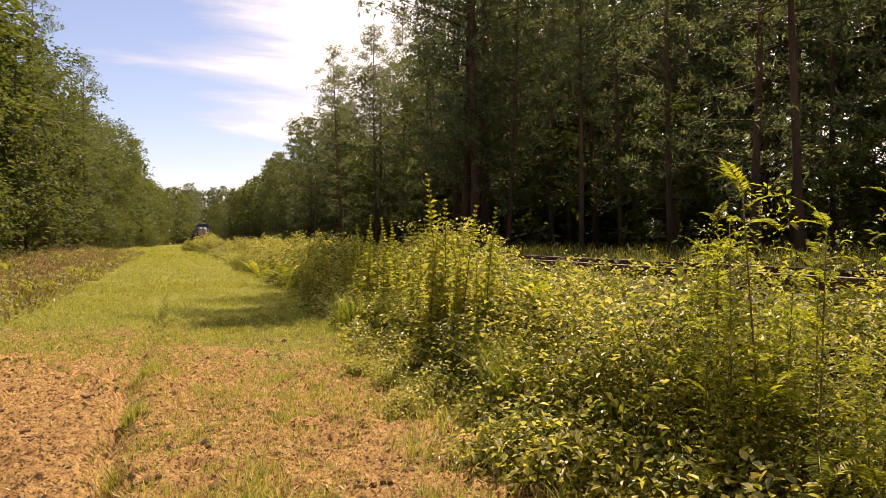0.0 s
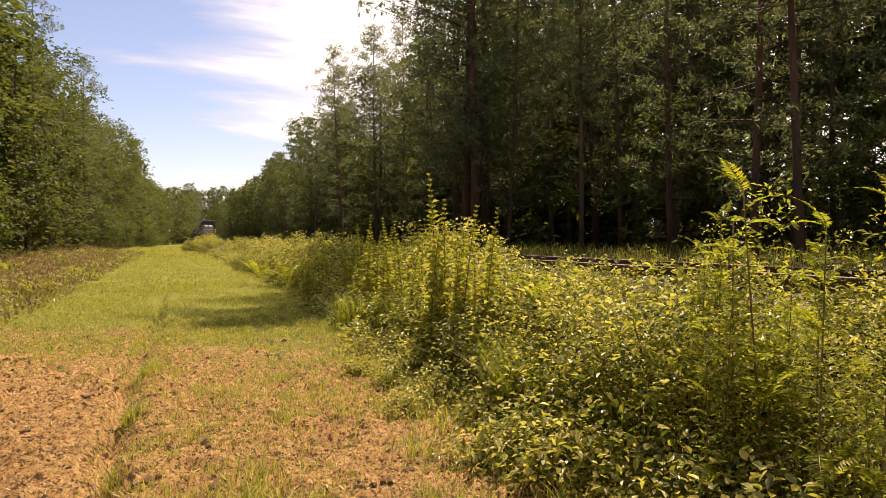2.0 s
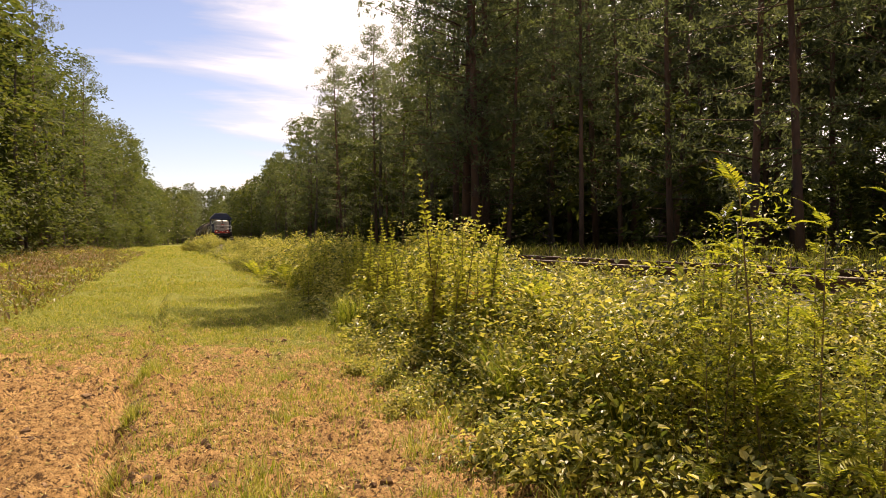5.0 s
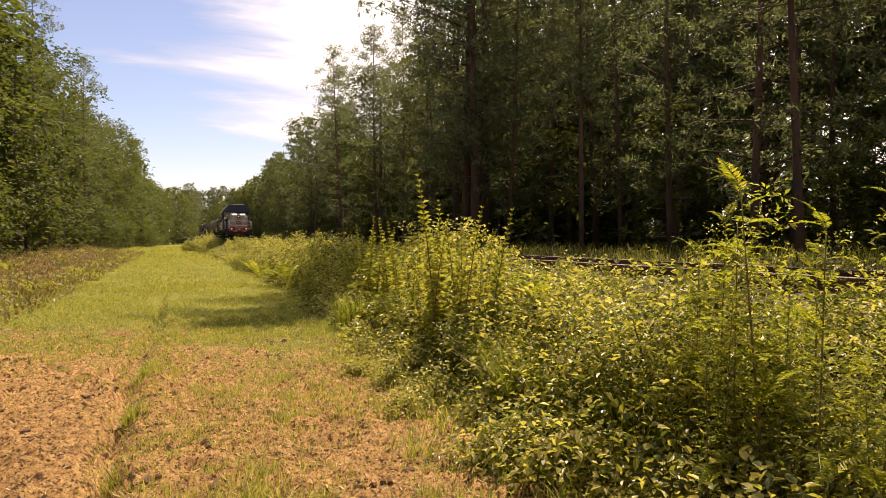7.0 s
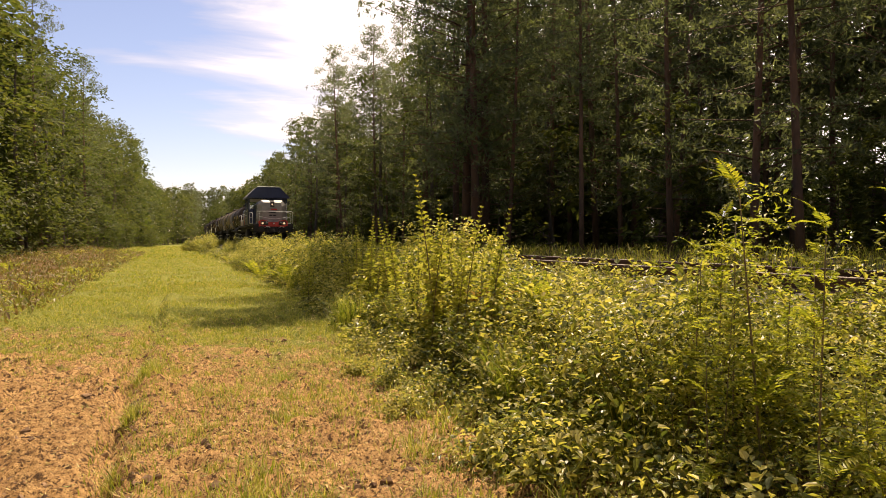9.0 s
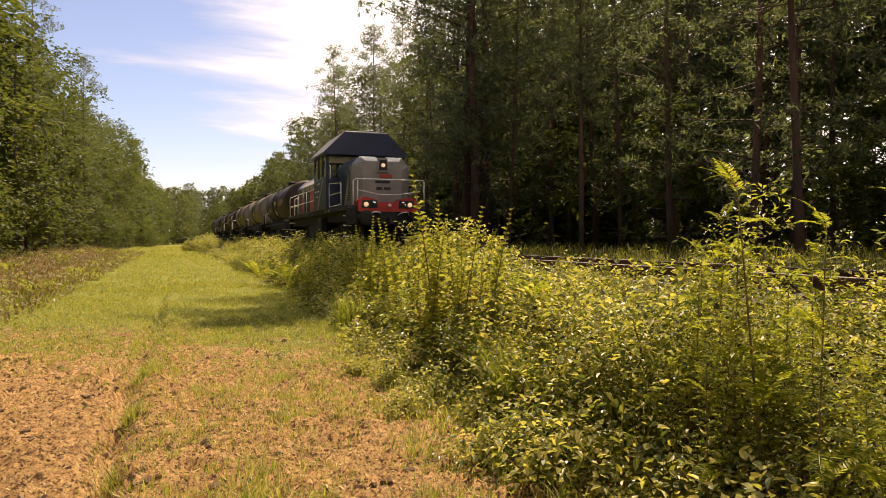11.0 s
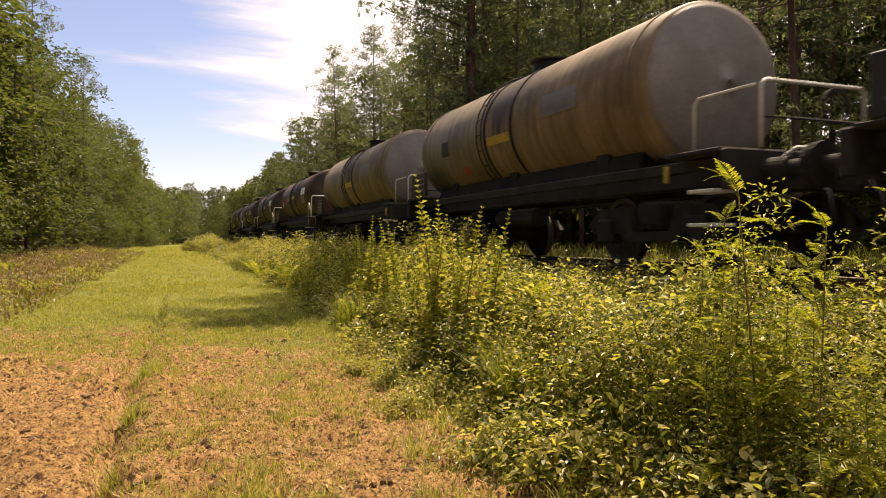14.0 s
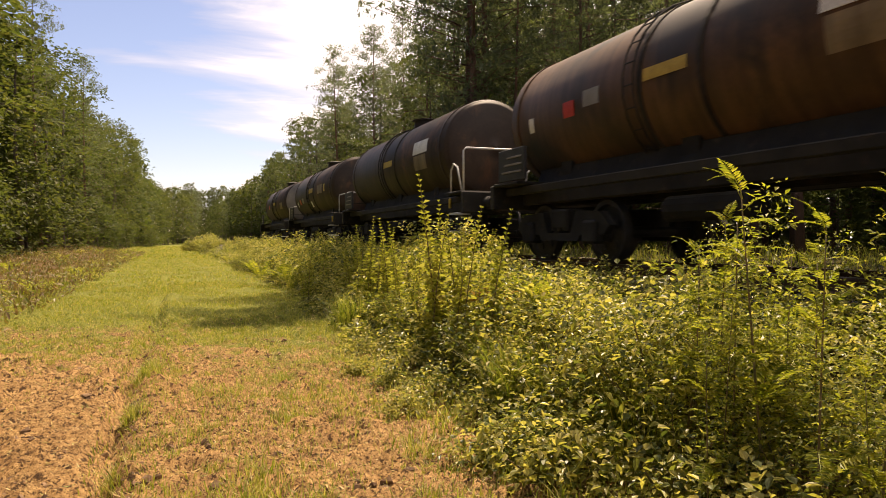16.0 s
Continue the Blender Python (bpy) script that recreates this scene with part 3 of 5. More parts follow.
def bush_meshes(seed, r, h, n, size, mat, shape=0.55, cane=18):
    """A mound of arching canes whose leaves crowd towards the outside."""
    rng = np.random.default_rng(seed)
    stems, lv = Soup(), Soup()
    ends = []
    for k in range(cane):
        a, q = rng.uniform(0, 6.28), r * math.sqrt(rng.uniform(0.05, 1))
        top = h * (1 - 0.55 * (q / r) ** 2) * rng.uniform(0.7, 1.1)
        b = np.array([math.cos(a), math.sin(a), 0]) * q
        e = np.array([b[0] * 1.05, b[1] * 1.05, top])
        tube(stems, [b * 0.35 + np.array([0, 0, -0.15]), b * 0.75 + np.array([0, 0, top * 0.6]), e], [0.009, 0.007, 0.003], 4)
        ends.append(e)
    sprays = max(30, n // 14)
    a = rng.uniform(0, 6.28, sprays)
    q = r * np.sqrt(rng.uniform(0, 1, sprays))
    z = h * (1 - 0.6 * (q / r) ** 2) * (1 - rng.uniform(0, 1, sprays) ** (1 / shape) * 0.95)
    lump = 1 + 0.22 * np.sin(a * 3 + seed) + 0.12 * np.sin(a * 7 + 2 * seed)
    c = np.stack([np.cos(a) * q * lump, np.sin(a) * q * lump, z * (1 + 0.2 * np.sin(a * 4 + q * 5)) + 0.03], 1)
    per = n // sprays
    cc = np.repeat(c, per, 0)
    p = cc + rng.normal(size=cc.shape) * np.array([0.085, 0.085, 0.07])
    p[:, 2] = np.maximum(p[:, 2], 0.01)
    out = cc * np.array([1, 1, 0.4])
    out /= np.linalg.norm(out, axis=1)[:, None] + 0.1
    d = (rand_dirs(rng, len(p), 0.1) + out * 0.7) * np.array([1, 1, 0.6])
    d /= np.linalg.norm(d, axis=1)[:, None]
    leaf_soup(lv, rng, p, d, rng.uniform(0.5, 1.5, len(p)) * size, 0.62, 0.35, 0.2, size < 0.07)
    return stems.mesh("stems", M_STEM), lv.mesh("leaves", mat)


def spike_meshes(seed, h, pairs, size, count=1, mat=None):
    """Upright stems with leaves all the way up, shorter towards the tip."""
    rng = np.random.default_rng(seed)
    stems, lv = Soup(), Soup()
    P, D, L = [], [], []
    for c in range(count):
        b = np.array([rng.normal() * 0.10, rng.normal() * 0.10, -0.08]) if count > 1 else np.array([0, 0, -0.08])
        hh = h * (1 if c == 0 else rng.uniform(0.6, 0.95))
        lean = rng.normal(size=2) * 0.06 * hh
        at = lambda t: b + np.array([lean[0] * t * t, lean[1] * t * t, hh * t])
        ts = np.linspace(0, 1, 6)
        tube(stems, [at(t) for t in ts], [0.008 * (1.1 - t) + 0.001 for t in ts], 5)
        for k in range(pairs):
            t = 0.12 + 0.88 * (k + 0.5) / pairs
            l = size * (0.35 + 1.0 * math.sin(math.pi * min(1, 0.25 + 0.72 * t)))
            for j in range(3):
                a = k * 1.1 + j * 2.094 + rng.uniform(-0.3, 0.3)
                P.append(at(t))
                d = np.array([math.cos(a), math.sin(a), rng.uniform(0.25, 0.8) + 1.2 * t ** 4])
                D.append(d / np.linalg.norm(d))
                L.append(l * rng.uniform(0.7, 1.2))
    leaf_soup(lv, rng, np.array(P), np.array(D), np.array(L), 0.34, 0.4, 0.45)
    return stems.mesh("stem", M_STEM), lv.mesh("leaves", mat or M_WEED)


def frond_mesh(seed, mat, upright, leaflet):
    """One feathered leaf of a metre: a rib with paired leaflets."""
    rng = np.random.default_rng(seed)
    lv = Soup()
    P, D, L = [], [], []
    rib = [np.array([f, 0.03 * math.sin(4 * f + seed), upright * f - 0.55 * f * f]) for f in np.linspace(0, 1, 21)]
    tube(lv, [rib[0], rib[5], rib[10], rib[15], rib[20]], [0.011, 0.009, 0.006, 0.004, 0.002], 3)
    for i in range(3, 21):
        w = leaflet * math.sin(math.pi * min(0.96, 0.22 + 0.72 * i / 20))
        along = (rib[i] - rib[i - 1]) / np.linalg.norm(rib[i] - rib[i - 1])
        for s in (-1, 1):
            d = np.array([0, s, 0.12]) + along * 0.5 + rng.normal(size=3) * 0.09
            P.append(rib[i])
            D.append(d / np.linalg.norm(d))
            L.append(w)
    P.append(rib[-1])
    D.append(along)
    L.append(0.16)
    leaf_soup(lv, rng, np.array(P), np.array(D), np.array(L), 0.27, 0.25, 0.12)
    return lv.mesh("frond", mat)


def fronded(seed, h, fronds, length, meshes, stemmed=True):
    """Parts of a plant with feathered leaves, as (name, mesh, pose)."""
    rng = np.random.default_rng(seed)
    out = []
    lean = rng.normal(size=2) * 0.05 * h
    at = lambda t: (lean[0] * t, lean[1] * t, h * t - 0.08 * (1 - t))
    if stemmed:
        ts = np.linspace(0, 1, 6)
        out.append(("stem", tube(Soup(), [at(t) for t in ts], [0.006 * (1.05 - t) + 0.002 for t in ts], 5).mesh("stem", M_STEM, True), Matrix()))
    for k in range(fronds):
        t = 1 - 0.8 * rng.uniform(0, 1) ** 1.3 if stemmed else 0.05
        l = length * (1.2 - 0.5 * t if stemmed else 1) * rng.uniform(0.6, 1.25)
        m = Matrix.LocRotScale(at(t), Euler((0, radians(rng.uniform(-45, 30) if stemmed else rng.uniform(-22, 12)), k * 2.4 + rng.uniform(-0.4, 0.4))), (l, l, l))
        out.append(("frond", meshes[k % len(meshes)], m))
    return out


def sprig_mesh(seed, h):
    """Small plain leaves on short shoots all the way up a stem."""
    rng = np.random.default_rng(seed)
    n = 420
    t = rng.uniform(0.1, 0.97, n)
    a = rng.uniform(0, 6.28, n)
    q = rng.uniform(0.02, 0.16, n) * (1.15 - 0.6 * t)
    p = np.stack([np.cos(a) * q, np.sin(a) * q, h * t + q * 0.5], 1)
    d = np.stack([np.cos(a), np.sin(a), rng.uniform(-0.3, 0.9, n)], 1) + rng.normal(size=(n, 3)) * 0.4
    return leaf_soup(Soup(), rng, p, d / np.linalg.norm(d, axis=1)[:, None], rng.uniform(0.018, 0.042, n), 0.5, 0.3, 0.15).mesh("foliage", M_FROND)


def tuft_mesh(seed, r, h, n):
    rng = np.random.default_rng(seed)
    a, q = rng.uniform(0, 6.28, n), r * np.sqrt(rng.uniform(0, 1, n))
    base = np.stack([np.cos(a) * q, np.sin(a) * q, np.full(n, -0.03)], 1)
    return blade_soup(Soup(), rng, base, h * rng.uniform(0.45, 1.1, n), rng.uniform(0.004, 0.010, n), 0.5).mesh("blades", M_GRASS)


class Kind:
    """A plant built once and then set out as copies."""

    def __init__(self, name, meshes, label, category, group):
        self.src, self.used = tagged(new(name), label, category, group), False
        for nm, me, *m in meshes:
            ob = part(nm, me, None, self.src)
            if nm in ("cane", "foliage", "blade"):
                tagged(ob, kind="stuff")
            if m:
                ob.matrix_basis = m[0]

    def at(self, x, y, turn=0.0, s=1.0, z=None, tilt=(0, 0)):
        m = pose(x, y, float(ground_z(x, y)) - 0.02 if z is None else z, tilt[0], tilt[1], turn)
        if self.used:
            ob = copy_thing(self.src, m)
        else:
            ob, self.used = self.src, True
            ob.matrix_basis = m
        ob.scale = (s, s, s)
        return ob


def kinds(name, made, label, category, group):
    return [Kind(name, [("cane" if "bush" in name else "stem", a), ("foliage", b)], label, category, group) for a, b in made]


BUSHES = kinds("bramble_bush", [bush_meshes(40 + k, 0.62, 0.85, 3800, 0.043, M_BRAMBLE) for k in range(4)], "sunlit green bramble bush on the railway bank", "bush", "bushes along the bank")
FAR_BUSHES = kinds("bramble_bush", [bush_meshes(45 + k, 0.62, 0.85, 1300, 0.085, M_BRAMBLE, 0.55, 8) for k in range(3)], "sunlit green bramble bush on the railway bank", "bush", "bushes along the bank")
LOW = kinds("low_bramble_bush", [bush_meshes(50 + k, 0.36, 0.32, 900, 0.05, M_BRAMBLE, 0.7, 10) for k in range(3)], "low spreading bramble at the foot of the bank", "bush", "bushes along the bank")
FAR_LOW = kinds("low_bramble_bush", [bush_meshes(55 + k, 0.36, 0.32, 340, 0.085, M_BRAMBLE, 0.7, 5) for k in range(2)], "low spreading bramble on the bank", "bush", "bushes along the bank")
SPIKES = kinds("tall_weed", [spike_meshes(60 + k, 1.5, 34, 0.088, 1) for k in range(3)], "tall upright weed with narrow yellow-green leaves", "weed", "weeds along the bank")
FROND_MESHES = [frond_mesh(70 + k, M_FROND, 0.7, 0.24) for k in range(3)]
FERN_MESHES = [frond_mesh(80 + k, M_FROND, 1.0, 0.24) for k in range(2)]
RED_MESHES = [frond_mesh(85, M_AUTUMN, 1.0, 0.28)]
FRONDY = [Kind("feathery_weed", fronded(170 + k, 1.5, 15, 0.27, FROND_MESHES) + [("foliage", sprig_mesh(270 + k, 1.5))], "tall feathery-leaved green weed on the bank", "weed", "weeds along the bank") for k in range(3)]
FERNS = [Kind("fern", fronded(180 + k, 0.2, 9, 0.7, FERN_MESHES, False), "pale green fern with arching fronds", "fern", "ferns along the bank") for k in range(2)]
RED_FERN = [Kind("turning_fern", fronded(185, 0.2, 11, 0.5, RED_MESHES, False), "fern turned orange among green bushes", "fern", "ferns along the bank")]
TUFTS = [Kind("grass_tuft", [("blade", tuft_mesh(90 + k, 0.22, 0.6, 420))], "tall tuft of green and straw-coloured grass", "grass", "grass tufts along the bank") for k in range(2)]

swaying = []


def plant_bank():
    rng = np.random.default_rng(123)
    k = 0

    def edge(y):
        # foot of the growth, along the field
        return float(np.interp(y, (2, 3.2, 4.2, 5.2, 6.4, 8.9, 11, 16, 22, 29, 34, 38, 45, 75), (2.55, 2.5, 2.35, 2.3, 2.4, 2.9, 2.8, 3.0, 3.4, 3.3, 2.7, 2.8, 3.3, 4.5)))

    y = 2.2
    while y < 85:
        e = edge(y)
        for row in range(3):
            x = e + (0.78 if y < 8.6 else 0.5) + row * 0.72 + rng.uniform(-0.15, 0.15)
            if x > 5.0:
                continue
            s = (0.80 if row == 0 else 0.92) * rng.uniform(0.85, 1.12)
            if row == 0 and y < 8.6:
                s = (1.18 - 0.35 * (y < 3.0)) * rng.uniform(0.92, 1.06)
            elif x > 0.46 * y - 0.2:
                s *= 0.74 if row == 1 else 0.58
            (BUSHES[k % 4] if y < 9.5 and row < 2 else FAR_BUSHES[k % 3]).at(x, y + rng.uniform(-0.25, 0.25), rng.uniform(0, 360), s)
            k += 1
        if y < 30:
            (LOW[k % 3] if y < 10 else FAR_LOW[k % 2]).at(e + rng.uniform(-0.1, 0.15), y + rng.uniform(-0.3, 0.3), rng.uniform(0, 360), rng.uniform(0.7, 1.15))
        y += 0.72 * (1 + y / 22)
    # tall weeds and saplings that stand out singly; x, y, height of the tip, sway
    wind = [(0, 0.0), (1.5, 0.1), (3.5, 0.0), (5, -0.4), (7, -0.7), (9, -0.75), (11.5, -0.85), (12.5, -1.0), (14, -0.65), (15, -0.7), (16, -0.65)]

    def single(kinds_, n, x, y, tip, sway, turn):
        if kinds_ is FRONDY:
            x, y, tip = x * 1.25, y * 1.25, 1.5 + (tip - 1.5) * 1.25
        z = float(ground_z(x, y)) - 0.02
        ob = kinds_[n % len(kinds_)].at(x, y, turn, (tip - z) / 1.5)
        rows = []
        for t, a in wind:
            d = sway * a + 0.6 * math.sin(2.1 * t + n)
            rows.append((t, pose(x, y, z, -d * 0.35 + 3 * math.sin(n * 2.3), d * 0.93 + 3 * math.cos(n * 1.7) * (n > 2), turn)))
        swaying.append((ob, rows))

    for n, (x, y, tip) in enumerate(((2.9, 7.83, 2.39), (2.9, 7.18, 1.98), (3.0, 6.71, 1.93), (3.2, 12.04, 2.03), (3.2, 10.83, 1.94), (3.1, 9.78, 1.86), (3.3, 13.4, 1.89),
                                     (3.2, 16.3, 1.68), (3.0, 17.0, 1.55), (3.0, 8.1, 1.9), (3.05, 7.5, 1.75), (3.1, 9.2, 1.62), (3.3, 11.4, 1.8), (3.2, 12.7, 1.75), (3.4, 14.6, 1.7))):
        single(SPIKES, n, x, y, tip, 6.0 if n < 3 else 3.5, n * 67.0)
        for j, (dx, dy, low) in enumerate(((0.15, 0.2, 0.3), (-0.12, -0.1, 0.5))):
            single(SPIKES, n + j + 1, x + dx, y + dy, tip - low, 4.0, n * 31.0 + j * 100)
    for n, (x, y, tip) in enumerate(((2.35, 2.32, 1.77), (2.4, 2.58, 1.58), (2.2, 1.95, 1.55), (2.6, 3.03, 1.46), (2.9, 3.8, 1.42), (2.3, 1.79, 1.63), (2.5, 2.23, 1.4), (2.6, 2.5, 1.45), (2.6, 2.91, 1.6),
                                     (2.75, 3.3, 1.3), (2.45, 2.9, 1.3), (2.3, 2.55, 1.2))):
        single(FRONDY, n, x, y, tip, 1.6, n * 101.0)
    # lesser weeds all through the growth
    for n in range(44):
        y = 7.2 + 42 * rng.uniform(0, 1) ** 1.5
        x = min(edge(y) + rng.uniform(0.5, 2.1), 0.45 * y)
        SPIKES[n % 3].at(x, y, rng.uniform(0, 360), rng.uniform(0.5, 0.85), None, (rng.uniform(-10, 10), rng.uniform(-10, 10)))
    for n in range(12):
        y = 2.2 + 1.9 * rng.uniform(0, 1)
        FRONDY[n % 3].at(2.6 + rng.uniform(0.0, 1.2), y, rng.uniform(0, 360), rng.uniform(0.5, 0.72))
    for x, y, z, s in ((3.3, 6.0, 0.85, 0.55), (3.5, 6.6, 0.9, 0.5), (3.0, 8.85, 0.25, 0.6), (2.9, 20.0, 0.4, 1.0), (2.6, 24.0, 0.3, 1.1)):
        FERNS[int(y) % 2].at(x, y, 40 * y, s, z)
    for x, y, z in ((3.2, 7.35, 0.8), (3.3, 7.15, 0.75)):
        RED_FERN[0].at(x, y, 60 * y, 0.62, z)
    for n in range(34):
        y = 3.5 + 26 * rng.uniform(0, 1) ** 1.4
        x = edge(y) + rng.uniform(-0.1, 2.4)
        TUFTS[n % 2].at(x, y, rng.uniform(0, 360), rng.uniform(0.8, 1.4) * (0.45 if x > 0.44 * y and x > 3.2 or y < 5.4 else 1))
    for n in range(80):      # grass and low brambles up to the ballast
        y = 3.2 + 16 * rng.uniform() ** 1.2
        x = rng.uniform(3.7, 4.75)
        if n % 2:
            TUFTS[n % 4 // 2].at(x, y, 53 * n, rng.uniform(0.4, 0.6), RAIL_Z - 0.3 - 0.55 * (4.75 - x))
        else:
            (LOW[n % 3] if y < 6 else FAR_LOW[n // 2 % 2]).at(x, y, 53 * n, rng.uniform(0.9, 1.2), RAIL_Z - 0.32 - 0.55 * (4.75 - x))
    for n in range(20):
        y = 3.9 + 3.6 * rng.uniform()
        x = 2.9 + 0.7 * rng.uniform()
        TUFTS[n % 2].at(x, y, 61 * n, rng.uniform(1.0, 1.35) - 0.5 * (x - 2.9))
    for n in range(22):
        FAR_LOW[n % 2].at(3.5 + 1.1 * rng.uniform(), 45 + 2.3 * n, 43 * n, rng.uniform(1.4, 2.0))
    for x, y in ((2.85, 5.5), (2.95, 5.8), (2.75, 5.2)):
        TUFTS[0].at(x, y, 70 * y, 1.3)
    for x, y, s in ((2.0, 4.3, 0.8), (2.3, 4.1, 0.9), (1.85, 5.75, 0.6), (2.05, 6.9, 0.6), (2.2, 3.75, 1.0), (1.95, 7.8, 0.6), (2.3, 9.0, 0.8)):
        LOW[int(10 * y) % 3].at(x, y, 90 * y, s)
    # ferns and low growth on the dry bank across the field
    for n in range(54):
        y = 13 + 60 * rng.uniform() ** 1.3
        x = -2.8 - 4.8 * rng.uniform() ** 1.2 - 0.5 * (y < 20)
        if n % 2:
            FERNS[n // 2 % 2].at(x, y, 50 * n, rng.uniform(0.6, 1.0))
        else:
            FAR_LOW[n // 2 % 2].at(x, y, 50 * n, rng.uniform(0.7, 1.2))
    # bushes far along the line, beside which the train comes into view
    for n in range(14):
        FAR_BUSHES[n % 3].at(3.2 + 1.4 * rng.uniform(), 82 + 2.2 * n, 77 * n, rng.uniform(1.5, 2.3))
    for n in range(5):
        FAR_BUSHES[n % 3].at(1.6 + 0.45 * n, 96 + 0.8 * n, 31 * n, 1.2 + 0.4 * (n % 2))


plant_bank()


def make_grass():
    rng = np.random.default_rng(31)
    s = Soup()

    def strew(n, x0, x1, y0, y1, h, w, power=1.0):
        x = rng.uniform(x0, x1, n)
        y = y0 + (y1 - y0) * rng.uniform(0, 1, n) ** power
        keep = (lumps(x * 0.8 + 3, y * 0.8) + rng.normal(size=n) * 0.25) > -0.15
        x, y = x[keep], y[keep]
        base = np.stack([x, y, ground_z(x, y) - 0.01], 1)
        blade_soup(s, rng, base, h * rng.uniform(0.4, 1.3, len(x)), w * rng.uniform(0.7, 1.4, len(x)), 0.6)

    strew(46000, -3.6, 3.2, 10.5, 26, 0.075, 0.011, 1.15)
    strew(26000, -5.0, 3.8, 22, 70, 0.10, 0.026, 1.2)
    strew(9000, -6.0, 4.5, 60, 170, 0.16, 0.09, 1.2)
    strew(11000, -0.4, 2.6, 3, 12, 0.06, 0.006)
    for q in range(330):      # tufts on the soil
        cx, cy = (rng.uniform(-0.5, 2.6), 3 + 10 * rng.uniform() ** 1.2) if q % 6 else (rng.uniform(-3, -0.4), rng.uniform(8, 14))
        if lumps(cx * 0.8 + 1, cy * 0.8) < -0.25:
            continue
        w = rng.uniform(0.05, 0.2)
        n = int(40 + 160 * w)
        x, y = cx + rng.normal(size=n) * w, cy + rng.normal(size=n) * w
        blade_soup(s, rng, np.stack([x, y, ground_z(x, y) - 0.01], 1), rng.uniform(0.03, 0.13, n), rng.uniform(0.004, 0.008, n), 0.8)
    for cx, cy, w, n in ((0.32, 3.75, 0.16, 420), (0.45, 4.3, 0.14, 260), (-0.36, 5.0, 0.07, 240), (-0.33, 6.4, 0.07, 240), (0.35, 7.2, 0.2, 260), (0.9, 5.9, 0.12, 160), (1.35, 6.6, 0.25, 300), (1.75, 6.0, 0.2, 260), (1.6, 4.7, 0.18, 240), (2.0, 4.0, 0.15, 300), (-0.3, 8.2, 0.1, 260), (1.9, 8.5, 0.3, 400)):
        x, y = cx + rng.normal(size=n) * w * 0.7, cy + rng.normal(size=n) * w * 1.6
        blade_soup(s, rng, np.stack([x, y, ground_z(x, y) - 0.01], 1), rng.uniform(0.06, 0.17, n), rng.uniform(0.005, 0.009, n), 0.8)
    strew(3000, -3.0, 0, 7, 13, 0.05, 0.006)
    strew(4000, -0.55, 0.1, 3, 14, 0.09, 0.006)
    strew(9000, 1.9, 3.2, 3, 14, 0.16, 0.007)
    strew(14000, 8.9, 13.5, 2, 60, 0.40, 0.012, 1.3)
    tagged(part("field_grass", s, M_GRASS), "short green grass across the field track", "grass", kind="stuff")
    d = Soup()
    n = 26000
    x, y = 2.6 - 5.6 * rng.uniform(0, 1, n) ** 1.4, 2.8 + 11.5 * rng.uniform(0, 1, n) ** 1.2
    base = np.stack([x, y, ground_z(x, y) + 0.004], 1)
    way = rand_dirs(rng, n)
    way[:, 2] = np.abs(way[:, 2]) * 0.25
    leaf_soup(d, rng, base, way / np.linalg.norm(way, axis=1)[:, None], rng.uniform(0.02, 0.07, n), 0.14, 0.1)
    tagged(part("straw_litter", d, M_STRAW), "dry straw and stubble strewn on turned soil", "straw", kind="stuff")
    c = Soup()
    hulls = []
    for q in range(9):
        bm = bmesh.new()
        for v in rand_dirs(rng, 10) * rng.uniform(0.75, 1.15, (10, 1)):
            bm.verts.new(v)
        bmesh.ops.convex_hull(bm, input=bm.verts)
        bm.verts.index_update()
        hulls.append((np.array([v.co[:] for v in bm.verts]) * np.array([1, 1, 0.75]), [[v.index for v in f.verts] for f in bm.faces]))
        bm.free()
    for q in range(900):      # clods lie in heaps that the tines turned up, smaller ones round a larger one
        hx, hy = rng.uniform(-3.4, 2.5), 2.8 + 11 * rng.uniform() ** 1.25
        if q % 6 == 0:
            hx = -0.34 + 0.010 * hy + 0.05 * math.sin(hy * 0.6) + rng.normal() * 0.06
        elif hx > -0.5 and lumps(hx * 0.9, hy * 0.9 + 2) + rng.normal() * 0.3 < 0.05:
            continue
        big = 0.012 + 0.034 * rng.uniform() ** 2
        for j in range(int(rng.integers(3, 13))):
            x, y = hx + rng.normal() * big * 3.2, hy + rng.normal() * big * 2.0
            a = big * (1 if j == 0 else rng.uniform(0.3, 0.8))
            hv, hf = hulls[(q + j) % 9]
            w = rng.uniform(0, 6.28)
            turn = np.array([[math.cos(w), -math.sin(w), 0], [math.sin(w), math.cos(w), 0], [0, 0, 1]])
            c.add((hv * rng.uniform(0.7, 1.3, 3)) @ turn * a + np.array([x, y, float(ground_z(x, y)) + a * 0.25]), hf)
    tagged(part("soil_clods", c, M_CLOD), "crumbled dry brown clods of soil", "soil", kind="stuff")
    b = Soup()
    n = 42000
    y = 8 + 70 * rng.uniform(0, 1, n) ** 1.2
    x = -2.6 - 7.0 * rng.uniform(0, 1, n)
    keep = lumps(x * 0.7, y * 0.7) + rng.normal(size=n) * 0.3 > -0.2
    x, y = x[keep], y[keep]
    base = np.stack([x, y, ground_z(x, y)], 1) + rng.uniform(0, 1, (len(x), 3)) * np.array([0, 0, 0.3])
    leaf_soup(b, rng, base, rand_dirs(rng, len(x), 0.6), rng.uniform(0.07, 0.2, len(x)), 0.36, 0.3)
    tagged(part("heath_growth", b, M_HEATH), "low brown and green heath plants on the bank", "heath", kind="stuff")


make_grass()

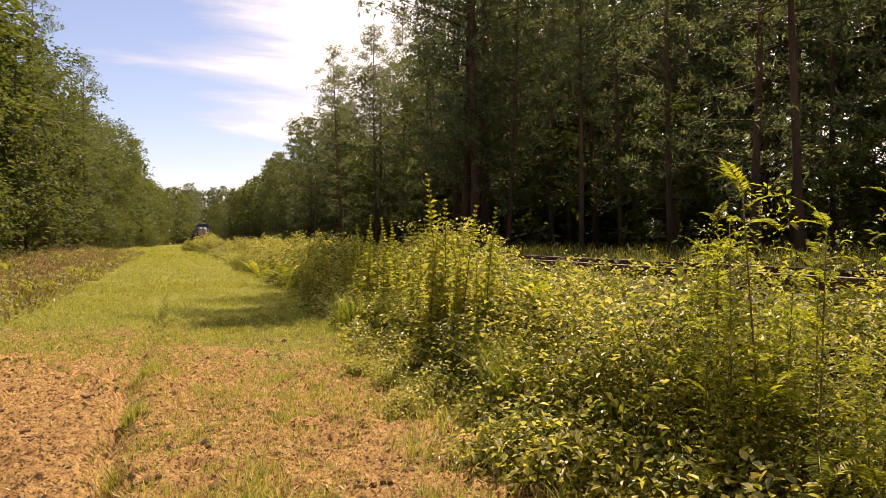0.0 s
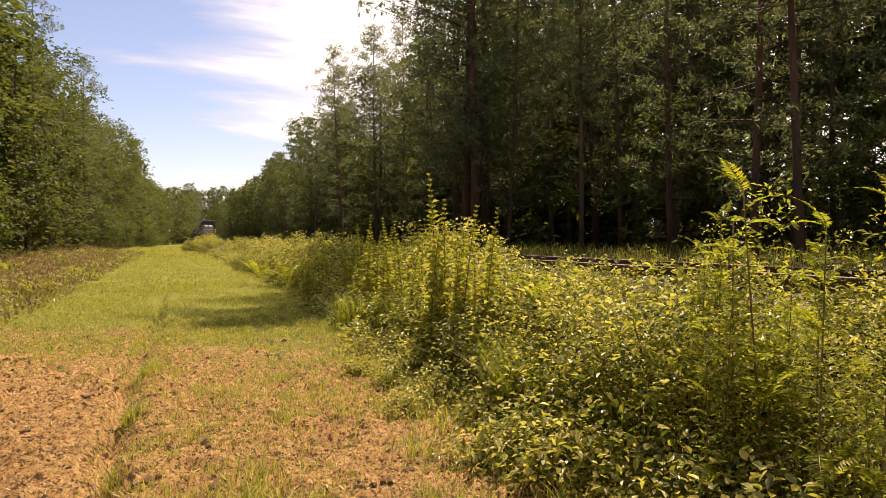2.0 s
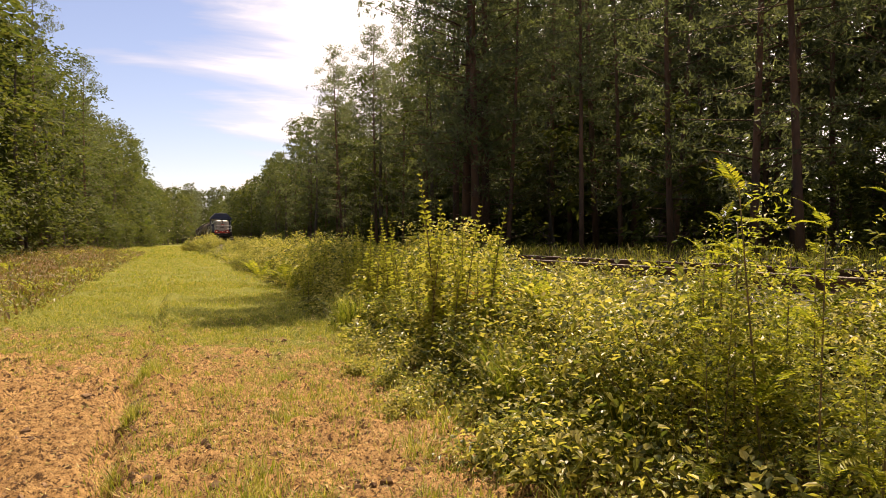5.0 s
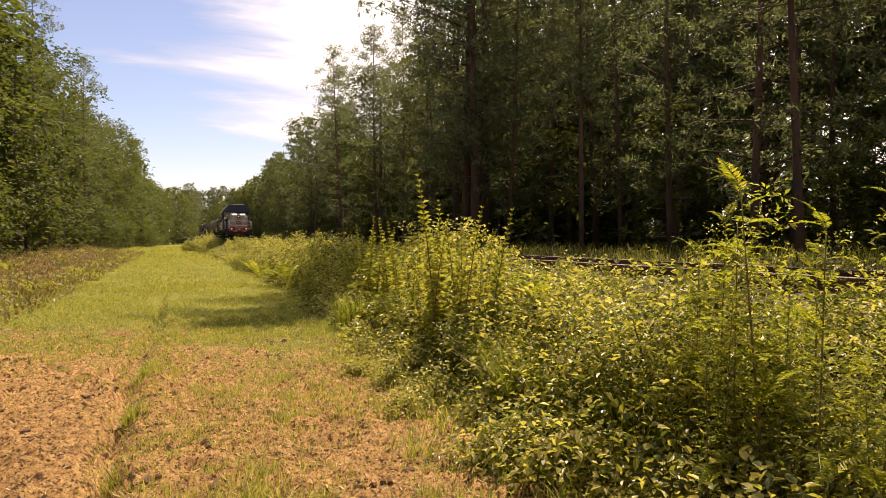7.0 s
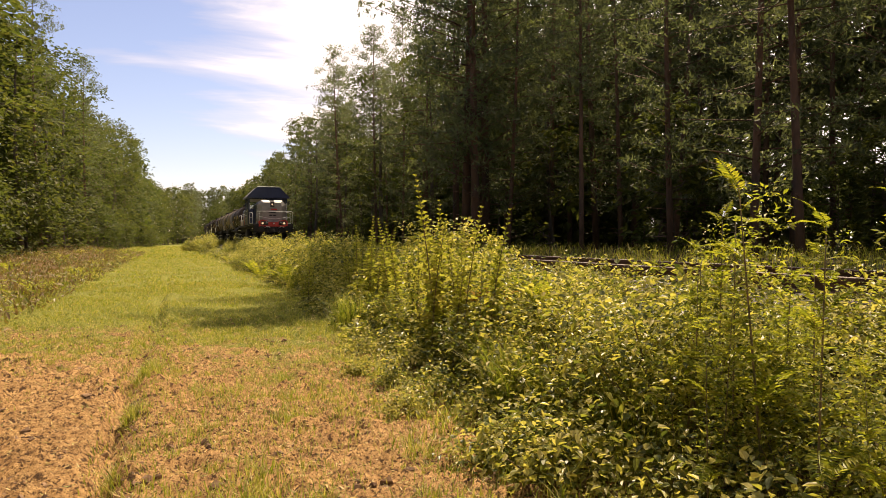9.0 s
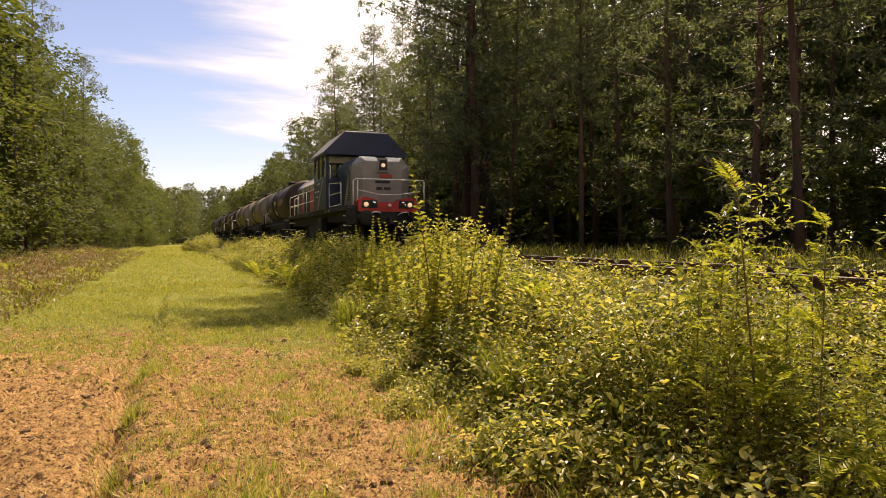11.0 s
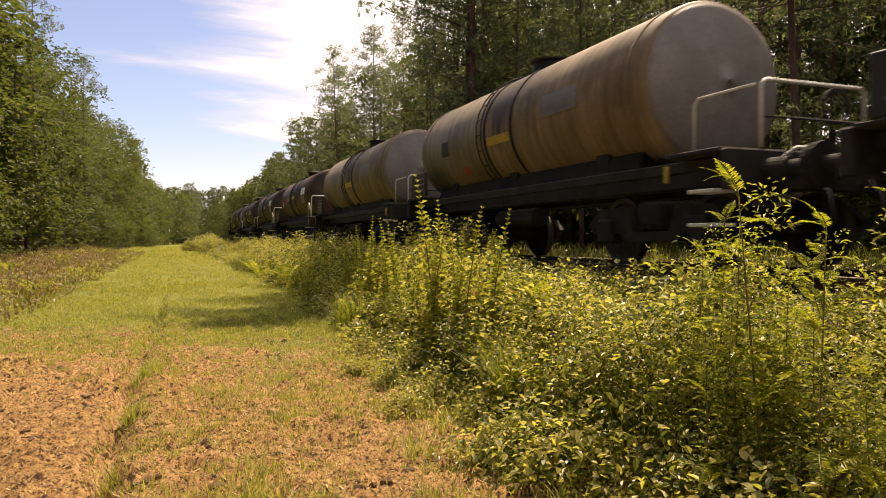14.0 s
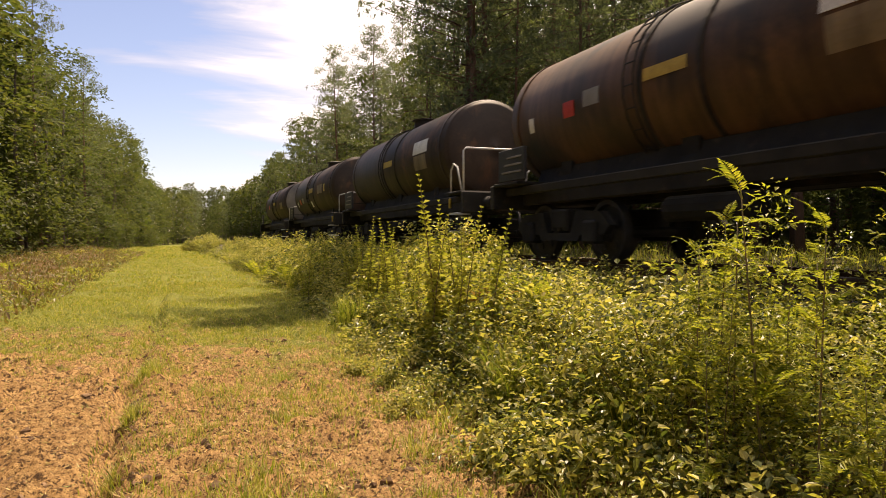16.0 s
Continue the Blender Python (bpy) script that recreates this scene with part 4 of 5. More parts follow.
# ---- train ----
M_BLUE = surface("dark_blue_paint", (0.016, 0.024, 0.058), (0.028, 0.038, 0.085), 0.38, 0, 1.2, 30.0, (0.05, 0.05, 0.055), (0.6, 0.8), relief=0.08)
M_CREAM = surface("dirty_cream_paint", (0.27, 0.235, 0.15), (0.40, 0.35, 0.24), 0.5, 0, 1.0, 26.0, (0.24, 0.20, 0.14), (0.56, 0.8), (1, 1, 0.35), 0.1)
M_GREY = surface("pale_grey_paint", (0.19, 0.178, 0.16), (0.30, 0.285, 0.26), 0.45, 0, 1.2, 30.0, (0.28, 0.26, 0.23), (0.6, 0.85), relief=0.08)
M_RED = surface("red_paint", (0.42, 0.03, 0.022), (0.55, 0.045, 0.03), 0.45, 0, 2.0, 30.0, (0.2, 0.03, 0.025), (0.6, 0.85), relief=0.08)
M_FRAME = surface("sooty_frame_steel", (0.014, 0.013, 0.011), (0.033, 0.03, 0.025), 0.92, 0.1, 2.0, 24.0, (0.09, 0.06, 0.04), (0.58, 0.8))
M_WHITE = surface("chipped_white_paint", (0.6, 0.6, 0.57), (0.78, 0.78, 0.75), 0.5, 0, 5.0, 40.0, (0.35, 0.3, 0.25), (0.62, 0.8), relief=0.1)
M_STEEL = surface("worn_wheel_steel", (0.03, 0.027, 0.024), (0.07, 0.06, 0.05), 0.7, 0.3, 3.0, 30.0)
M_YELLOW = surface("yellow_paint", (0.42, 0.29, 0.04), (0.54, 0.39, 0.07), 0.5, 0, 4.0, 40.0, (0.3, 0.2, 0.05), (0.6, 0.8), relief=0.1)
M_DARK = surface("black_grille", (0.012, 0.012, 0.013), (0.03, 0.03, 0.03), 0.6, 0, 3.0, 30.0)
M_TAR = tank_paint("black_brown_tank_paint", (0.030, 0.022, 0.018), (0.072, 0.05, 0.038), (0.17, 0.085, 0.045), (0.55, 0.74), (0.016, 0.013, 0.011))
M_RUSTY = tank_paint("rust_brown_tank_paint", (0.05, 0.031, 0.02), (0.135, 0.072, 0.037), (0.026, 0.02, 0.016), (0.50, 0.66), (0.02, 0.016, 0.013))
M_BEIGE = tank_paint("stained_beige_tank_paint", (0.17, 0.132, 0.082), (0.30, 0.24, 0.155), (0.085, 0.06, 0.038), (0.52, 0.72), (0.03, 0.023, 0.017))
M_TANKEND = surface("grey_tank_end_paint", (0.14, 0.13, 0.12), (0.25, 0.23, 0.21), 0.55, 0, 1.0, 22.0, (0.15, 0.10, 0.07), (0.55, 0.75), relief=0.15)
M_ROOF = surface("weathered_roof_paint", (0.07, 0.06, 0.055), (0.15, 0.13, 0.115), 0.6, 0, 1.5, 24.0, (0.05, 0.04, 0.035), (0.55, 0.75))
# pale tone of reflected sky, for panels added inside the cab glass
M_SKY_PANEL = leaf_material("pale_blind_cloth", [(0.62, 0.62, 0.64), (0.7, 0.7, 0.7)], 0.5)
M_LAMP = glowing("lit_headlamp", (1.0, 0.62, 0.32), 0.34)


def glass_material():
    m, t, b = material("cab_window_glass")
    b.inputs["Base Color"].default_value = (0.86, 0.92, 0.88, 1)
    b.inputs["Roughness"].default_value = 0.02
    b.inputs["Transmission Weight"].default_value = 1.0
    b.inputs["IOR"].default_value = 1.45
    bump(t, b, noise_tex(t, coords(t), 1.5), 0.05, 0.01)
    return m


M_GLASS = glass_material()


def disc_ring(soup, centre, axis_way, r0, r1, depth, sides=20):
    """A ring or disc with thickness about an axis along x or y."""
    prof = [(r0, 0), (r1, 0), (r1, depth), (r0, depth)]
    vs, fs = [], []
    for k in range(sides):
        a = 2 * math.pi * k / sides
        for r, d in prof:
            p, q = r * math.cos(a), r * math.sin(a)
            vs.append((centre[0] + d, centre[1] + p, centre[2] + q) if axis_way == "x" else (centre[0] + p, centre[1] + d, centre[2] + q))
    for k in range(sides):
        j = (k + 1) % sides
        fs += [(k * 4 + e, j * 4 + e, j * 4 + (e + 1) % 4, k * 4 + (e + 1) % 4) for e in range(4)]
    return soup.add(vs, fs)


def turned(soup, profile, sides=36, axis_way="y", centre=(0, 0, 0)):
    """A turned shape: profile of (along, radius)."""
    n, vs, fs = len(profile), [], []
    for k in range(sides):
        a = 2 * math.pi * k / sides
        for d, r in profile:
            p, q = r * math.cos(a), r * math.sin(a)
            vs.append((centre[0] + p, centre[1] + d, centre[2] + q) if axis_way == "y" else (centre[0] + d, centre[1] + p, centre[2] + q) if axis_way == "x" else (centre[0] + p, centre[1] + q, centre[2] + d))
    for k in range(sides):
        j = (k + 1) % sides
        fs += [(k * n + e, j * n + e, j * n + e + 1, k * n + e + 1) for e in range(n - 1)]
    fs.append(tuple(k * n for k in range(sides)))
    fs.append(tuple(k * n + n - 1 for k in range(sides))[::-1])
    return soup.add(vs, fs)


def rail_tube(name, pts, thing, r=0.016, mat=None, label=""):
    return part(name, tube(Soup(), pts, r, 6), mat or M_WHITE, thing, label, True)


wheels = []


def wheelset_mesh(r):
    s = Soup()
    tube(s, [(-0.78, 0, 0), (0.78, 0, 0)], 0.08, 10)
    for side in (-1, 1):
        x = side * 0.72
        turned(s, [(x - 0.065, r * 0.3), (x - 0.03, r * 0.35), (x - 0.02, r * 0.8), (x - 0.065, r * 0.86), (x - 0.065, r), (x + 0.065, r), (x + 0.065, r * 0.86), (x + 0.02, r * 0.8), (x + 0.03, r * 0.35), (x + 0.065, r * 0.3)], 28, "x")
        for k in range(5):
            a = k * 1.2566
            block(s, x - 0.05, x + 0.05, math.cos(a) * r * 0.55 - 0.05, math.cos(a) * r * 0.55 + 0.05, math.sin(a) * r * 0.55 - 0.05, math.sin(a) * r * 0.55 + 0.05, 0.01)
    return s.mesh("wheelset", M_STEEL)


def bogie(thing, y, base, r, wheel_me):
    s = Soup()
    for side in (-1, 1):
        x = side * 0.98
        prof = [(-base / 2 - 0.45, 0.55), (-base / 2 - 0.2, 0.75), (-0.5, 0.78), (-0.35, 0.45), (0.35, 0.45), (0.5, 0.78), (base / 2 + 0.2, 0.75), (base / 2 + 0.45, 0.55), (base / 2 + 0.3, 0.42), (base / 2 - 0.3, 0.42), (0.55, 0.33), (-0.55, 0.33), (-base / 2 + 0.3, 0.42), (-base / 2 - 0.3, 0.42)]
        n = len(prof)
        s.add([(x - 0.06, y + a, b) for a, b in prof] + [(x + 0.06, y + a, b) for a, b in prof],
              [(k, (k + 1) % n, n + (k + 1) % n, n + k) for k in range(n)] + [tuple(range(n))[::-1], tuple(range(n, 2 * n))])
        for k in (-1, 1):
            block(s, x - 0.12 + side * 0.02, x + 0.12 + side * 0.02, y + k * base / 2 - 0.17, y + k * base / 2 + 0.17, r - 0.17, r + 0.17, 0.04)
        for k in (-0.18, 0, 0.18):
            tube(s, [(x, y + k, 0.48), (x, y + k, 0.76)], 0.07, 8)
    block(s, -1.05, 1.05, y - 0.25, y + 0.25, 0.5, 0.82, 0.04)
    b = part("bogie", s, M_FRAME, thing)
    for k in (-1, 1):
        w = part("wheelset", wheel_me, None, b)
        w.location = (0, y + k * base / 2, r)
        wheels.append((w, y + k * base / 2, r))


def buffers(thing, y, way):
    for side in (-1, 1):
        s = Soup()
        turned(s, [(0, 0.13), (way * 0.28, 0.12), (way * 0.28, 0.085), (way * 0.56, 0.085), (way * 0.57, 0.22), (way * 0.60, 0.225), (way * 0.62, 0.15)], 20, "y", (side * 0.875, y, 1.06))
        part("buffer", s, M_FRAME, thing)
    s = Soup()
    tube(s, [(0, y, 1.03), (0, y + way * 0.35, 1.03), (0, y + way * 0.48, 0.85)], [0.05, 0.045, 0.03], 6)
    part("coupling_hook", s, M_FRAME, thing)
    for x in (-0.35, 0.4):
        part("brake_hose", tube(Soup(), [(x, y, 0.95), (x + 0.03, y + way * 0.22, 0.85), (x + 0.02, y + way * 0.3, 0.6), (x - 0.05, y + way * 0.26, 0.42)], 0.026, 6), M_DARK, thing, smooth=True)


HOOD = 1.0


def hood_profile(w, top, low=1.45, cut=0.26):
    return [(-w, low), (w, low), (w, top - cut), (w - cut * 0.9, top), (-w + cut * 0.9, top), (-w, top - cut)]


def make_locomotive():
    loco = tagged(new("diesel_locomotive"), "dark blue and cream diesel shunting locomotive hauling tank wagons", "locomotive")
    # deck, sills and underframe
    s = Soup()
    block(s, -1.38, 1.38, 0.06, 12.25, 1.30, 1.46, 0.02)
    block(s, -1.2, 1.2, 0.12, 12.15, 0.95, 1.30, 0.03)
    for y in (0.03, 12.12):
        block(s, -1.37, 1.37, y, y + 0.15, 0.82, 1.40, 0.02)
    part("underframe", s, M_FRAME, loco)
    s = Soup()
    block(s, -1.28, 1.28, 4.3, 7.4, 0.45, 1.0, 0.12)
    part("fuel_tank", s, M_FRAME, loco)
    for x in (-1.30, 1.30):
        s = Soup()
        block(s, x - 0.14, x + 0.14, 3.9, 4.6, 0.62, 1.15, 0.04)
        part("battery_box", s, M_FRAME, loco)
    me = wheelset_mesh(0.55)
    bogie(loco, 2.3, 2.4, 0.55, me)
    bogie(loco, 9.1, 2.4, 0.55, me)
    buffers(loco, 0.03, -1)
    buffers(loco, 12.27, 0.62)
    # short hood: blue sides, grey face that leans back at the top
    s = Soup()
    prism(s, hood_profile(HOOD, 3.12), 0.86, 3.2)
    part("short_hood", s, M_BLUE, loco, "dark blue short hood")
    s = Soup()
    prism(s, [(-0.68, 1.45), (0.68, 1.45), (0.68, 2.72), (0.58, 2.97), (-0.58, 2.97), (-0.68, 2.72)], 0.60, 0.87, hood_profile(HOOD + 0.004, 3.124))
    face = part("hood_face", s, M_GREY, loco, "pale grey hood front")
    s = Soup()
    s2 = Soup()
    # sun glint along the hood's top edge, put in as white strips
    prism(s, [(-0.58, 2.975), (-0.16, 2.975), (-0.16, 3.0), (-0.58, 3.0)], 0.63, 0.9, [(-0.74, 3.128), (-0.18, 3.128), (-0.18, 3.155), (-0.74, 3.155)])
    prism(s2, [(0.16, 2.975), (0.58, 2.975), (0.58, 3.0), (0.16, 3.0)], 0.63, 0.9, [(0.18, 3.128), (0.74, 3.128), (0.74, 3.155), (0.18, 3.155)])
    part("hood_lip", s, M_WHITE, face, "sun glint on the hood top edge, painted white")
    part("hood_lip", s2, M_WHITE, face, "sun glint on the hood top edge, painted white")
    s = Soup()
    prism(s, [(-0.19, 2.62), (0.19, 2.62), (0.15, 3.08), (-0.15, 3.08)], 0.53, 0.9)
    top_lamp = part("top_lamp_housing", s, M_GREY, loco)
    s = Soup()
    prism(s, [(-0.15, 2.67), (0.15, 2.67), (0.12, 3.02), (-0.12, 3.02)], 0.522, 0.54)
    part("lamp_recess", s, M_DARK, top_lamp)
    part("headlamp", turned(Soup(), [(-0.02, 0.02), (-0.016, 0.05), (0.0, 0.07)], 16, "y", (0, 0.52, 2.84)), M_LAMP, top_lamp, "lit round headlamp")
    # red lamp beam
    s = Soup()
    prism(s, [(-1.0, 1.26), (1.0, 1.26), (1.0, 1.62), (0.82, 1.74), (0.45, 1.68), (0.36, 1.57), (-0.36, 1.57), (-0.45, 1.68), (-0.82, 1.74), (-1.0, 1.62)], -0.06, 0.50)
    beam = part("lamp_beam", s, M_RED, loco, "red lamp beam across the nose")
    for side in (-1, 1):
        s = Soup()
        prism(s, [(side * 0.62 - 0.27, 1.37), (side * 0.62 + 0.27, 1.37), (side * 0.62 + 0.25, 1.63), (side * 0.62 - 0.25, 1.63)], -0.075, -0.055)
        part("lamp_panel", s, M_DARK, beam)
        part("headlamp", turned(Soup(), [(-0.115, 0.02), (-0.11, 0.05), (-0.085, 0.075), (-0.07, 0.08)], 18, "y", (side * 0.745, 0, 1.49)), M_LAMP, beam, "lit round headlamp")
        part("marker_lamp", turned(Soup(), [(-0.11, 0.02), (-0.105, 0.07), (-0.085, 0.095), (-0.07, 0.10)], 18, "y", (side * 0.50, 0, 1.49)), M_GLASS, beam)
    part("horn", turned(Soup(), [(-0.2, 0.055), (-0.17, 0.05), (-0.06, 0.03)], 12, "y", (0.02, 0, 1.47)), M_WHITE, beam)
    # writing on the nose: plain bars
    part("emblem", block(Soup(), -0.10, 0.34, 0.585, 0.606, 2.44, 2.54, 0.004), M_RED, face, "red maker's mark")
    for x0, x1, z in ((-0.25, 0.25, 2.28), (-0.22, -0.02, 2.06), (0.04, 0.28, 2.06)):
        part("number_bar", block(Soup(), x0, x1, 0.585, 0.606, z - 0.035, z + 0.05, 0.004), M_DARK, face)
    # louvres on the hood flank
    for side in (-1, 1):
        for k in range(14):
            s = Soup()
            z = 1.68 + k * 0.075
            x = side * (HOOD + 0.012)
            block(s, x - 0.012, x + 0.012, 1.0, 1.0 + 0.45 * (1 - 0.6 * k / 13), z, z + 0.045, 0.006)
            part("louvre", s, M_DARK, loco)
        s = Soup()
        x = side * (HOOD + 0.004)
        x0, x1 = sorted((x, x + side * 0.008))
        for prof, mat, name in (([(0.88, 1.5), (1.75, 1.5), (0.98, 2.84), (0.88, 2.84)], M_GREY, "flank_panel"), ([(1.76, 1.5), (1.96, 1.5), (1.12, 2.84), (0.99, 2.84)], M_CREAM, "flank_stripe")):
            s = Soup().add([(x0, y, z) for y, z in prof] + [(x1, y, z) for y, z in prof], [(0, 1, 2, 3), (7, 6, 5, 4), (0, 4, 5, 1), (1, 5, 6, 2), (2, 6, 7, 3), (3, 7, 4, 0)])
            part(name, s, mat, loco)
    # cab
    c0, c1, w, eave = 3.05, 5.42, 1.42, 3.42
    s = Soup()
    block(s, -w, w, c0, c1, 1.46, 2.62, 0.02)
    cab = part("cab", s, M_BLUE, loco, "dark blue cab")
    for y in (c0 + 0.04, c1 - 0.04, c0 + 0.82, c0 + 1.6):
        for side in (-1, 1):
            part("window_post", block(Soup(), side * (w - 0.05) - 0.05, side * (w - 0.05) + 0.05, y - 0.045, y + 0.045, 2.6, eave, 0.01), M_BLUE, cab)
    for y in (c0 + 0.05, c1 - 0.05):
        for x in (-0.5, 0.5):
            part("window_post", block(Soup(), x - 0.05, x + 0.05, y - 0.04, y + 0.04, 2.6, eave, 0.01), M_BLUE, cab)
    for y in (c0, c1 - 0.08):
        part("window_header", block(Soup(), -w + 0.002, w - 0.002, y, y + 0.08, eave - 0.12, eave - 0.002, 0.01), M_BLUE, cab)
    part("driver_desk", block(Soup(), -0.9, 0.5, c0 + 0.3, c0 + 0.75, 2.55, 2.78, 0.04), M_DARK, cab, "dark driver's desk")
    part("seat_back", block(Soup(), -0.75, -0.3, c0 + 1.2, c0 + 1.32, 2.55, 3.0, 0.05), M_DARK, cab, "dark seat back")
    for side in (-1, 1):
        for y0 in (c0 + 0.09, c0 + 0.87, c0 + 1.65):
            x = side * (w - 0.035)
            # near side only: pale panel added behind the pane in place of sky reflection
            if side < 0:
                part("window_blind", block(Soup(), x + 0.03, x + 0.036, y0 + 0.03, y0 + 0.55, 2.66, eave - 0.06, 0.002), M_SKY_PANEL, cab, "pale panel added behind the glass for the reflected sky")
            s = Soup()
            block(s, x - 0.008, x + 0.008, y0, y0 + (0.68 if y0 < c0 + 1.5 else 0.58), 2.64, eave - 0.04, 0.004)
            part("side_window", s, M_GLASS, cab).visible_shadow = False
    for y in (c0 + 0.03, c1 - 0.03):
        for x0, x1 in ((-w + 0.12, -0.56), (-0.44, 0.44), (0.56, w - 0.12)):
            s = Soup()
            block(s, x0, x1, y - 0.008, y + 0.008, 2.98 if abs(x0) < 1 and abs(x1) < 1 else 2.66, eave - 0.13, 0.004)
            part("end_window", s, M_GLASS, cab).visible_shadow = False
    s = Soup()
    block(s, -w + 0.1, -0.1, c0 - 0.02, c0 - 0.004, eave - 0.30, eave - 0.06, 0.004)
    part("sun_blind", s, M_CREAM, cab, "pale cream strip across half of the windscreen's top")
    # roof with sloping flanks and overhanging ends
    s = Soup()
    prism(s, [(-1.56, 3.42), (1.56, 3.42), (1.56, 3.48), (0.80, 4.24), (-0.80, 4.24), (-1.56, 3.48)], c0 - 0.30, c1 + 0.22)
    roof = part("roof", s, M_BLUE, loco, "dark blue roof with sloping flanks")
    for side in (-1, 1):
        s = Soup().add([(side * 1.565, c0 - 0.28, 3.49), (side * 1.565, c1 + 0.2, 3.49), (side * 0.805, c1 + 0.2, 4.25), (side * 0.805, c0 - 0.28, 4.25),
               (side * 1.555, c0 - 0.28, 3.478), (side * 1.555, c1 + 0.2, 3.478), (side * 0.795, c1 + 0.2, 4.236), (side * 0.795, c0 - 0.28, 4.236)],
              [(0, 1, 2, 3), (7, 6, 5, 4), (0, 4, 5, 1), (1, 5, 6, 2), (2, 6, 7, 3), (3, 7, 4, 0)])
        part("roof_flank", s, M_ROOF, roof, "grey sloping roof flank")
    part("roof_edge", tube(Soup(), [(-0.78, c0 - 0.31, 4.25), (0.78, c0 - 0.31, 4.25)], 0.018, 6), M_WHITE, roof, "white roof edge")
    part("exhaust_stack", block(Soup(), -0.2, 0.2, 6.2, 6.9, 2.95, 3.35, 0.05), M_FRAME, loco)
    # slanting stripe on the cab flank
    for side in (-1, 1):
        s = Soup()
        x0, x1 = sorted((side * (w + 0.002), side * (w + 0.010)))
        prof = [(4.62, 1.46), (4.84, 1.46), (3.72, 2.60), (3.50, 2.60)]
        s.add([(x0, y, z) for y, z in prof] + [(x1, y, z) for y, z in prof], [(0, 1, 2, 3), (7, 6, 5, 4), (0, 4, 5, 1), (1, 5, 6, 2), (2, 6, 7, 3), (3, 7, 4, 0)])
        part("cab_stripe", s, M_CREAM, loco, "cream slanting stripe")
        for y0, y1, z in ((4.25, 4.75, 2.42), (4.35, 5.2, 2.14), (4.55, 5.05, 1.94)):
            for k in range(9):
                a = y0 + (y1 - y0) * k / 9
                if k not in (3, 6):
                    part("number_bar", block(Soup(), x0, x1, a, a + (y1 - y0) * 0.07, z, z + 0.06, 0.002), M_WHITE, cab, "small white bar")
    # long hood
    s = Soup()
    prism(s, hood_profile(HOOD, 2.98), 5.43, 11.85)
    long_hood = part("long_hood", s, M_CREAM, loco, "dirty cream long engine hood")
    s = Soup()
    prism(s, [(-0.78, 2.985), (0.78, 2.985), (0.74, 3.03), (-0.74, 3.03)], 5.66, 11.7)
    part("hood_roof", s, M_GREY, long_hood)
    s = Soup()
    prism(s, hood_profile(HOOD + 0.004, 2.984), 10.98, 11.86)
    part("hood_end", s, M_BLUE, long_hood, "dark blue hood end")
    for side in (-1, 1):
        x0, x1 = sorted((side * (HOOD + 0.002), side * (HOOD + 0.014)))

        def panel(name, prof, mat, label=""):
            n = len(prof)
            s = Soup().add([(x0, y, z) for y, z in prof] + [(x1, y, z) for y, z in prof], [(k, (k + 1) % n, n + (k + 1) % n, n + k) for k in range(n)] + [tuple(range(n))[::-1], tuple(range(n, 2 * n))])
            return part(name, s, mat, long_hood, label)

        panel("hood_flash", [(5.44, 1.5), (6.4, 1.5), (5.85, 2.7), (5.44, 2.7)], M_BLUE, "dark blue flash")
        # red maker's mark as plain upright shapes
        for y0, dy, z0, z1 in ((6.72, 0.2, 1.72, 2.62), (6.95, 0.17, 1.62, 2.2), (7.24, 0.17, 1.66, 2.48), (7.54, 0.17, 1.66, 2.48), (7.41, 0.13, 1.64, 1.84), (7.41, 0.13, 2.32, 2.5), (7.86, 0.2, 1.62, 2.5), (8.08, 0.2, 2.26, 2.48), (8.3, 0.22, 1.58, 2.5), (10.2, 0.42, 1.56, 2.3)):
            panel("red_mark", [(y0, z0), (y0 + dy * 0.85, z0 - 0.03), (y0 + dy, z0 + 0.12), (y0 + dy * 0.95, z1), (y0 + dy * 0.1, z1 + 0.03), (y0 - 0.02, z1 - 0.1)], M_RED, "faded red maker's mark")
        panel("blue_mark", [(9.78, 1.6), (10.1, 1.56), (10.16, 2.1), (9.95, 2.4), (9.74, 2.42)], M_BLUE, "dark blue maker's mark")
        panel("white_mark", [(10.1, 1.54), (10.18, 1.56), (10.19, 2.2), (10.3, 2.44), (10.22, 2.46), (10.12, 2.2)], M_WHITE, "white sweep between red and blue")
        for k in range(16):
            z = 1.6 + k * 0.065
            part("louvre", block(Soup(), x0, x1 + 0.004, 10.72, 10.9, z, z + 0.035, 0.003), M_DARK, long_hood)
        panel("radiator_grille", [(8.8, 1.56), (9.66, 1.56), (9.6, 2.5), (8.8, 2.5)], M_DARK, "open dark radiator opening")
        for k in range(13):
            for y0 in (6.42, 6.54):
                z = 1.65 + k * 0.075
                s = Soup()
                block(s, x0, x1 + 0.004, y0 + 0.02, y0 + 0.2, z, z + 0.04, 0.003)
                if y0 < 6.5:
                    part("louvre", s, M_DARK, long_hood)
        for y in (7.22, 8.74, 9.7, 10.05):
            panel("door_seam", [(y, 1.5), (y + 0.02, 1.5), (y + 0.02, 2.7), (y, 2.7)], M_FRAME)
    # walkway rails
    for side in (-1, 1):
        x = side * 1.33
        rail_tube("walkway_rail", [(x, 5.6, 2.34), (x, 11.9, 2.34), (x, 12.12, 2.30), (x, 12.2, 2.18), (x, 12.2, 1.46)], loco)
        rail_tube("walkway_rail", [(x, 5.6, 1.9), (x, 12.2, 1.9)], loco)
        for y in (7.6, 9.8):
            rail_tube("rail_post", [(x, y, 1.46), (x, y, 2.34)], loco)
